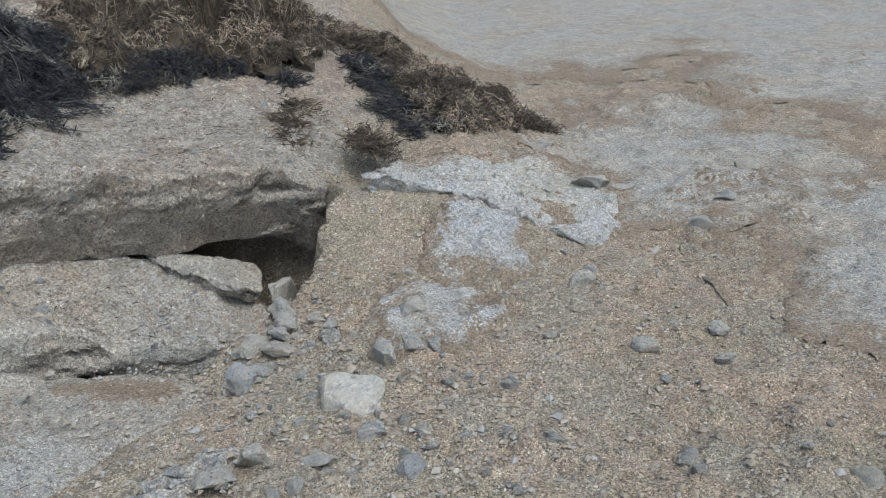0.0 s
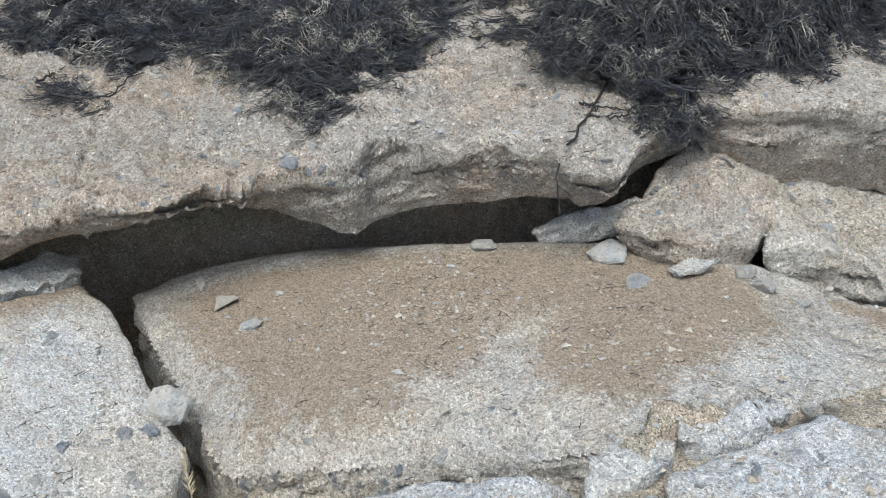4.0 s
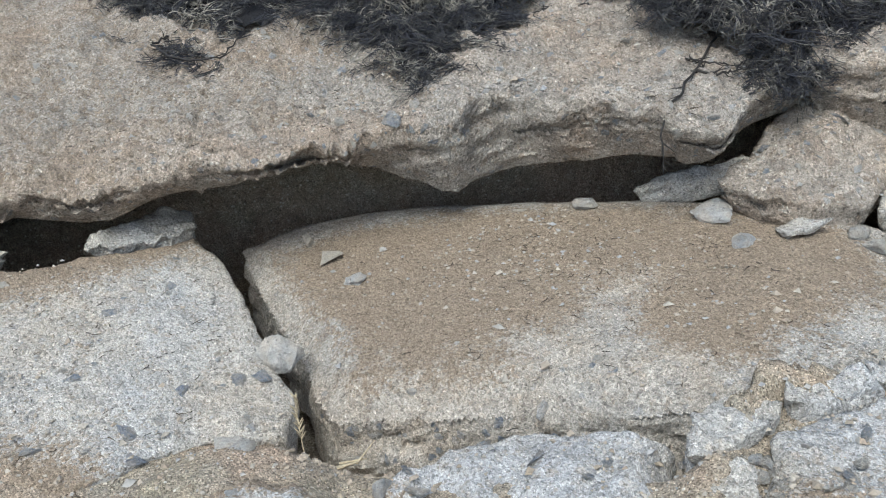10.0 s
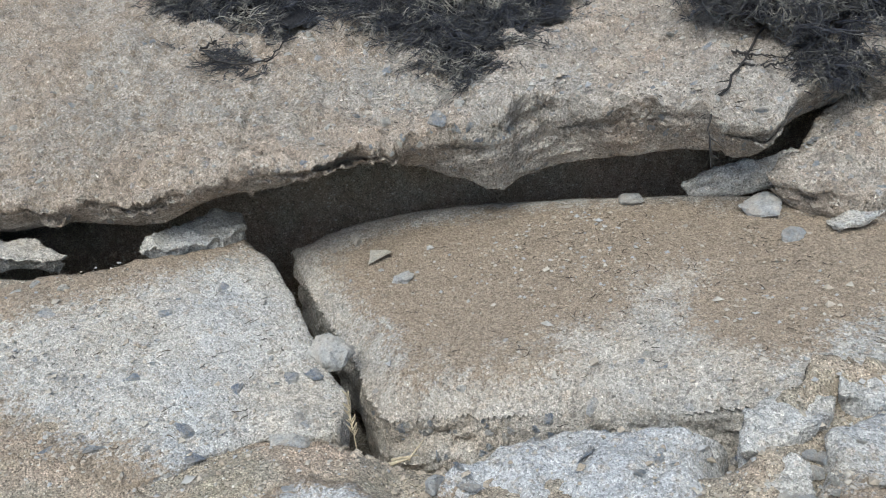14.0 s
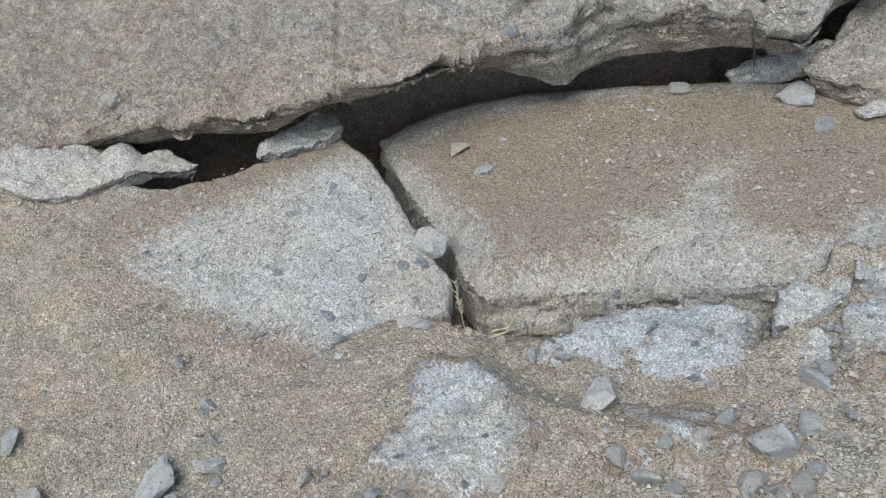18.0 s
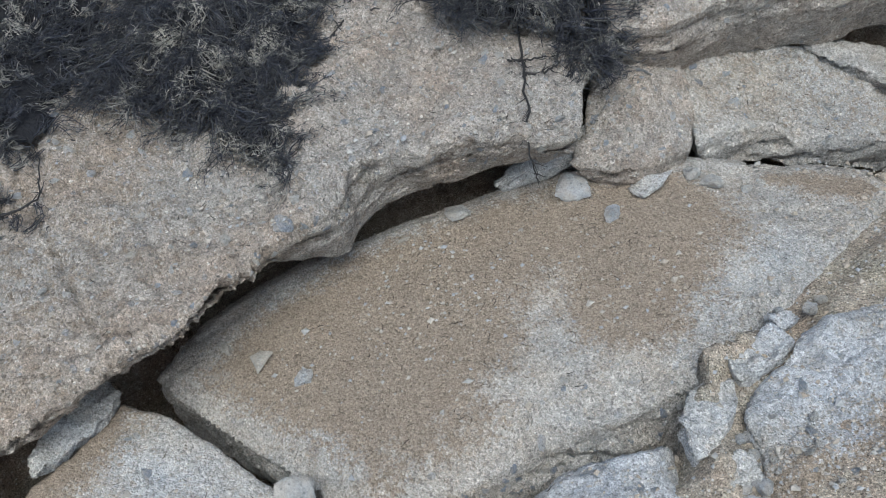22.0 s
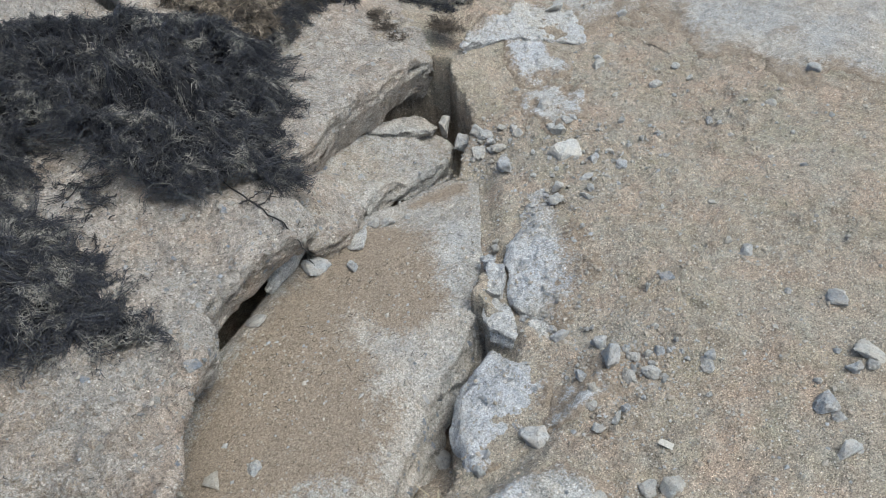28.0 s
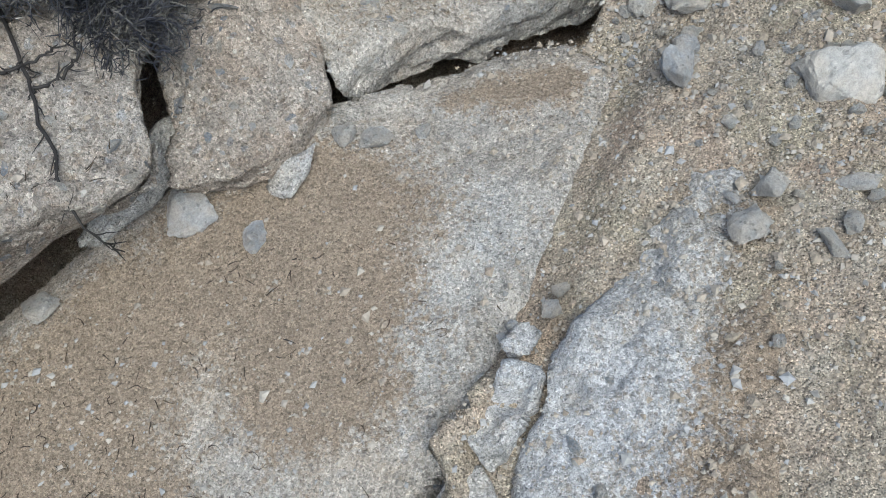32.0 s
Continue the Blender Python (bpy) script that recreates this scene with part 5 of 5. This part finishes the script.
heap("seaweed_heap", [(0.0, 2.56), (0.10, 2.44), (0.18, 2.16), (0.26, 2.05), (0.33, 2.10), (0.30, 2.26), (0.22, 2.46), (0.10, 2.66)], ground_height, 0.03, 700, DARK, "black seaweed under the dried ridge", 11, (0.2, -1.0), 0.07)
heap("seaweed_heap", [(-0.62, 2.08), (-0.48, 2.16), (-0.30, 2.29), (-0.10, 2.32), (-0.02, 2.40), (-0.3, 2.38), (-0.5, 2.30)], back_top, 0.05, 900, DARK, "black seaweed fringe under the dried heap", 12, (0.2, -1.0), 0.06)
heap("seaweed_wisp", [(-0.10, 2.24), (-0.11, 2.05), (-0.10, 1.92), (-0.06, 1.88), (-0.03, 1.94), (-0.03, 2.22)], back_fn, 0.003, 110, DRY, "thin trail of dried weed on the back slab", 6, (0.0, -1.0), 0.045, 1.5, 2.5)
heap("seaweed_wisp", [(0.06, 1.95), (0.12, 1.93), (0.14, 1.99), (0.08, 2.02)], lambda x, y: np.maximum(plane("ledge", x, y), ground_height(x, y)), 0.02, 220, DRY, "small tuft of dried weed beside the ledge", 7, (0.0, -1.0), 0.04, 1.5)
heap("seaweed_wisp", [(-2.17, 0.95), (-2.0, 0.93), (-1.89, 0.95), (-1.92, 1.05), (-2.03, 1.14), (-2.18, 1.14)], lambda x, y: up_top(x, y) - 0.01, 0.006, 120, DARK, "loose sprawl of wiry black weed", 8, (-0.3, -1.0), 0.10, 1.2)
heap("seaweed_wisp", [(-1.45, 1.70), (-1.37, 1.66), (-1.35, 1.85), (-1.45, 1.85)], up_top, 0.008, 110, DARK, "loose strands of black weed on the slab", 9, (-0.6, -1.0), 0.09, 1.2)
heap("seaweed_wisp", [(-0.89, 1.50), (-0.80, 1.50), (-0.77, 1.56), (-0.83, 1.62), (-0.89, 1.58)], lambda x, y: up_top(x, y) - 0.02, 0.05, 420, DARK, "bunch of black weed hanging into the joint", 10, (0.6, -1.0), 0.09, 1.5)


def weed_branch(points, label, seed, side=14):
    """One wiry stem with short side shoots."""
    g = np.random.default_rng(seed)
    p = np.array(points, float)
    k = np.linspace(0, len(p) - 1, 24)
    path = np.stack([np.interp(k, np.arange(len(p)), p[:, c]) for c in range(3)], 1) + g.normal(0, 0.0022, (24, 3))
    shoots = []
    for _ in range(side):
        i = g.integers(3, 22)
        w = g.normal(0, 1, 3) * (1, 1, 0.3) + 0.9 * (path[i + 1] - path[i]) / (np.linalg.norm(path[i + 1] - path[i]) + 1e-6)
        w /= np.linalg.norm(w)
        ln = g.uniform(0.012, 0.035)
        shoots.append(path[i] + w * ln * np.linspace(0, 1, 5)[:, None] + g.normal(0, 0.001, (5, 3)))
    thing = tagged(new("weed_strand"), label, "seaweed")
    v, f = tubes(path[None], [0.0028], 6)
    mesh_object("stem", v, f, WET_WEED, thing)
    for shoot in shoots:
        v, f = tubes(np.array([shoot]), [0.0014], 4)
        mesh_object("shoot", v, f, WET_WEED, thing)


def on_upper(rows, lift=0.008):
    return [(x, y, plane("upper", x, y) + lift) for x, y in rows]


weed_branch(on_upper([(-1.02, 1.58), (-1.0, 1.48), (-0.985, 1.41), (-0.972, 1.33), (-0.965, 1.27)]) + [(-0.962, 1.232, 0.20), (-0.955, 1.228, 0.15), (-0.95, 1.226, 0.12)], "black wiry weed strand hanging over the slab's edge", 1, 20)
weed_branch(on_upper([(-0.985, 1.42), (-0.95, 1.43), (-0.92, 1.46), (-0.93, 1.54)]), "thin forked strand of black weed on the slab", 2, 8)
weed_branch(on_upper([(-1.05, 1.47), (-1.02, 1.46), (-0.97, 1.47), (-0.93, 1.49)]), "thin strand of dark weed on the slab", 3, 10)
weed_branch(on_upper([(-2.12, 0.96), (-2.13, 1.03), (-2.16, 1.10), (-2.19, 1.16)]), "wiry loop of black weed on the slab", 4, 10)
weed_branch(on_upper([(-2.12, 0.96), (-2.04, 0.94), (-1.96, 0.95), (-1.91, 0.99), (-1.95, 1.08), (-2.02, 1.16)]), "wiry branch of black weed on the slab", 5, 16)
weed_branch(on_upper([(-1.52, 1.66), (-1.48, 1.70), (-1.43, 1.76), (-1.36, 1.82)]), "flat black weed stem between two heaps", 6, 16)


weed_branch([(-0.80, 1.68, 0.30), (-0.75, 1.72, 0.285), (-0.68, 1.715, 0.27), (-0.655, 1.72, 0.265)], "black weed spray lying on the back slab", 7, 18)
weed_branch([(-0.75, 1.74, 0.285), (-0.67, 1.80, 0.28), (-0.62, 1.87, 0.285)], "black weed spray lying on the back slab", 8, 16)
weed_branch([(-0.70, 1.78, 0.285), (-0.64, 1.79, 0.275), (-0.605, 1.79, 0.27)], "black weed spray lying on the back slab", 9, 12)
weed_branch(on_upper([(-1.34, 1.62), (-1.40, 1.60), (-1.425, 1.56), (-1.43, 1.51)]), "black weed spray between two heaps", 10, 16)
weed_branch(on_upper([(-1.30, 1.70), (-1.36, 1.70), (-1.41, 1.66), (-1.44, 1.60)]), "black weed spray between two heaps", 11, 16)


def hanging_bunch(rows, spread, count, label, seed):
    """Fine stems hanging together, with short shoots."""
    g = np.random.default_rng(seed)
    p = np.array(rows, float)
    k = np.linspace(0, len(p) - 1, 12)
    guide = np.stack([np.interp(k, np.arange(len(p)), p[:, c]) for c in range(3)], 1)
    many = guide[None] + g.normal(0, spread, (count, 1, 3)) + np.cumsum(g.normal(0, 0.0022, (count, 12, 3)), 1)
    cut = g.uniform(0.6, 1.0, count)
    many = many[:, :1] + (many - many[:, :1]) * cut[:, None, None]
    i, at, n = g.integers(0, count, 9 * count), g.integers(2, 12, 9 * count), 9 * count
    way = g.normal(0, 0.7, (n, 3)) + (0, 0, -0.8)
    way /= np.linalg.norm(way, axis=1)[:, None]
    twigs = many[i, at][:, None] + way[:, None] * g.uniform(0.005, 0.016, n)[:, None, None] * np.linspace(0, 1, 4)[None, :, None]
    v, f = join_tubes(tubes(many, g.uniform(0.0008, 0.0015, count)), tubes(twigs, g.uniform(0.0005, 0.001, n)))
    tagged(mesh_object("hanging_weed", v, f, BLACK_WEED), label, "seaweed")


hanging_bunch([(-0.86, 1.64, 0.29), (-0.845, 1.58, 0.275), (-0.835, 1.545, 0.24), (-0.832, 1.535, 0.20), (-0.828, 1.53, 0.165)], 0.010, 60, "black weed bunch hanging down over the joint", 1)
hanging_bunch([(-0.89, 1.60, 0.28), (-0.89, 1.54, 0.262), (-0.895, 1.50, 0.255), (-0.895, 1.47, 0.248)], 0.006, 14, "thin black weed bunch hanging from the heap", 2)


# ---- litter and dry grass in the crack ----
def grass_ear(x, y, z, height):
    thing = tagged(new("grass_ear"), "dry pale grass ear standing in the crack", "grass")
    k = np.linspace(0, 1, 12)
    stem = np.stack([x - 0.008 * k ** 2, y + 0.012 * k ** 2, z + height * k], 1)
    v, f = tubes(stem[None], [0.0013], 5)
    mesh_object("stem", v, f, STRAW, thing)
    g = np.random.default_rng(3)
    for i in range(26):
        s = 0.38 + 0.6 * i / 26
        p = np.array([np.interp(s, k, stem[:, c]) for c in range(3)])
        a = g.uniform(0, 6.28)
        w = np.array([0.55 * math.cos(a), 0.55 * math.sin(a), 0.85])
        ln = 0.016 * (1.1 - 0.5 * (s - 0.38))
        path = p + w * ln * np.linspace(0, 1, 5)[:, None]
        v, f = tubes(path[None], [0.0016], 4)
        mesh_object("spikelet", v, f, STRAW, thing)


grass_ear(-1.168, 0.475, -0.115, 0.12)


def straw(p, q, r, label):
    path = np.array(p) + (np.array(q) - np.array(p)) * np.linspace(0, 1, 6)[:, None]
    v, f = tubes(np.array([path]), [r], 6)
    tagged(mesh_object("straw", v, f, STRAW), label, "straw")


straw((-1.10, 0.452, -0.085), (-1.068, 0.497, -0.082), 0.004, "short pale piece of dry reed in the crack")
straw((-1.12, 0.50, -0.112), (-1.09, 0.53, -0.11), 0.0025, "thin pale straw lying in the crack")
straw((-1.09, 0.51, -0.105), (-1.10, 0.56, -0.10), 0.002, "thin pale straw lying in the crack")


def rolled_paper(p, q, r):
    """A crushed white paper tube: a filter end and a hollow, torn end."""
    p, q = Vector(p), Vector(q)
    bm = bmesh.new()
    way = (q - p).normalized()
    side = way.cross(Vector((0, 0, 1))).normalized()
    up = side.cross(way)
    rings = []
    for i in range(9):
        s = i / 8
        c = p.lerp(q, s) + Vector((0, 0, 0.002 * math.sin(3.14 * s)))
        rr = r * (1 + 0.12 * math.sin(9 * s)) * (0.9 if i in (0, 8) else 1)
        rings.append([bm.verts.new(c + rr * (math.cos(6.2832 * k / 12) * side + 0.85 * math.sin(6.2832 * k / 12) * up)) for k in range(12)])
    for a, b in zip(rings, rings[1:]):
        for k in range(12):
            bm.faces.new((a[k], a[(k + 1) % 12], b[(k + 1) % 12], b[k]))
    bm.faces.new(rings[0][::-1])
    bm.faces.new(rings[-1])
    me = bpy.data.meshes.new("paper_roll")
    bm.to_mesh(me)
    bm.free()
    me.materials.append(PAPER)
    tagged(new("cigarette_butt", me), "crushed white cigarette butt under a stone", "cigarette butt")


zb = float(surface(-0.79, 0.104)[0])
rolled_paper((-0.812, 0.101, zb + 0.008), (-0.766, 0.106, zb + 0.005), 0.0062)


def flat_stick(p, q, wide, thick):
    p, q = np.array(p), np.array(q)
    way = (q - p) / np.linalg.norm(q - p)
    side = np.array([-way[1], way[0], 0])
    rows, faces = [], []
    for i, s in enumerate(np.linspace(0, 1, 9)):
        w = wide * (0.82 if i == 0 else 1 + (0.9 * max(0, s - 0.75)))
        c = p + (q - p) * s
        for e, zt in ((-1, 0), (1, 0), (1, 1), (-1, 1)):
            rows.append(c + side * e * w / 2 + np.array([0, 0, zt * thick + 0.001 * math.sin(5 * s)]))
    for i in range(8):
        for k in range(4):
            faces.append((4 * i + k, 4 * i + (k + 1) % 4, 4 * i + 4 + (k + 1) % 4, 4 * i + 4 + k))
    faces += [(3, 2, 1, 0), (32, 33, 34, 35)]
    tagged(mesh_object("flat_stick", np.array(rows), faces, BARK, None, False), "flat pale stick with a frayed end on sand", "stick")


zs = float(surface(-0.615, 0.158)[0])
flat_stick((-0.623, 0.186, zs + 0.001), (-0.606, 0.131, zs + 0.001), 0.017, 0.003)
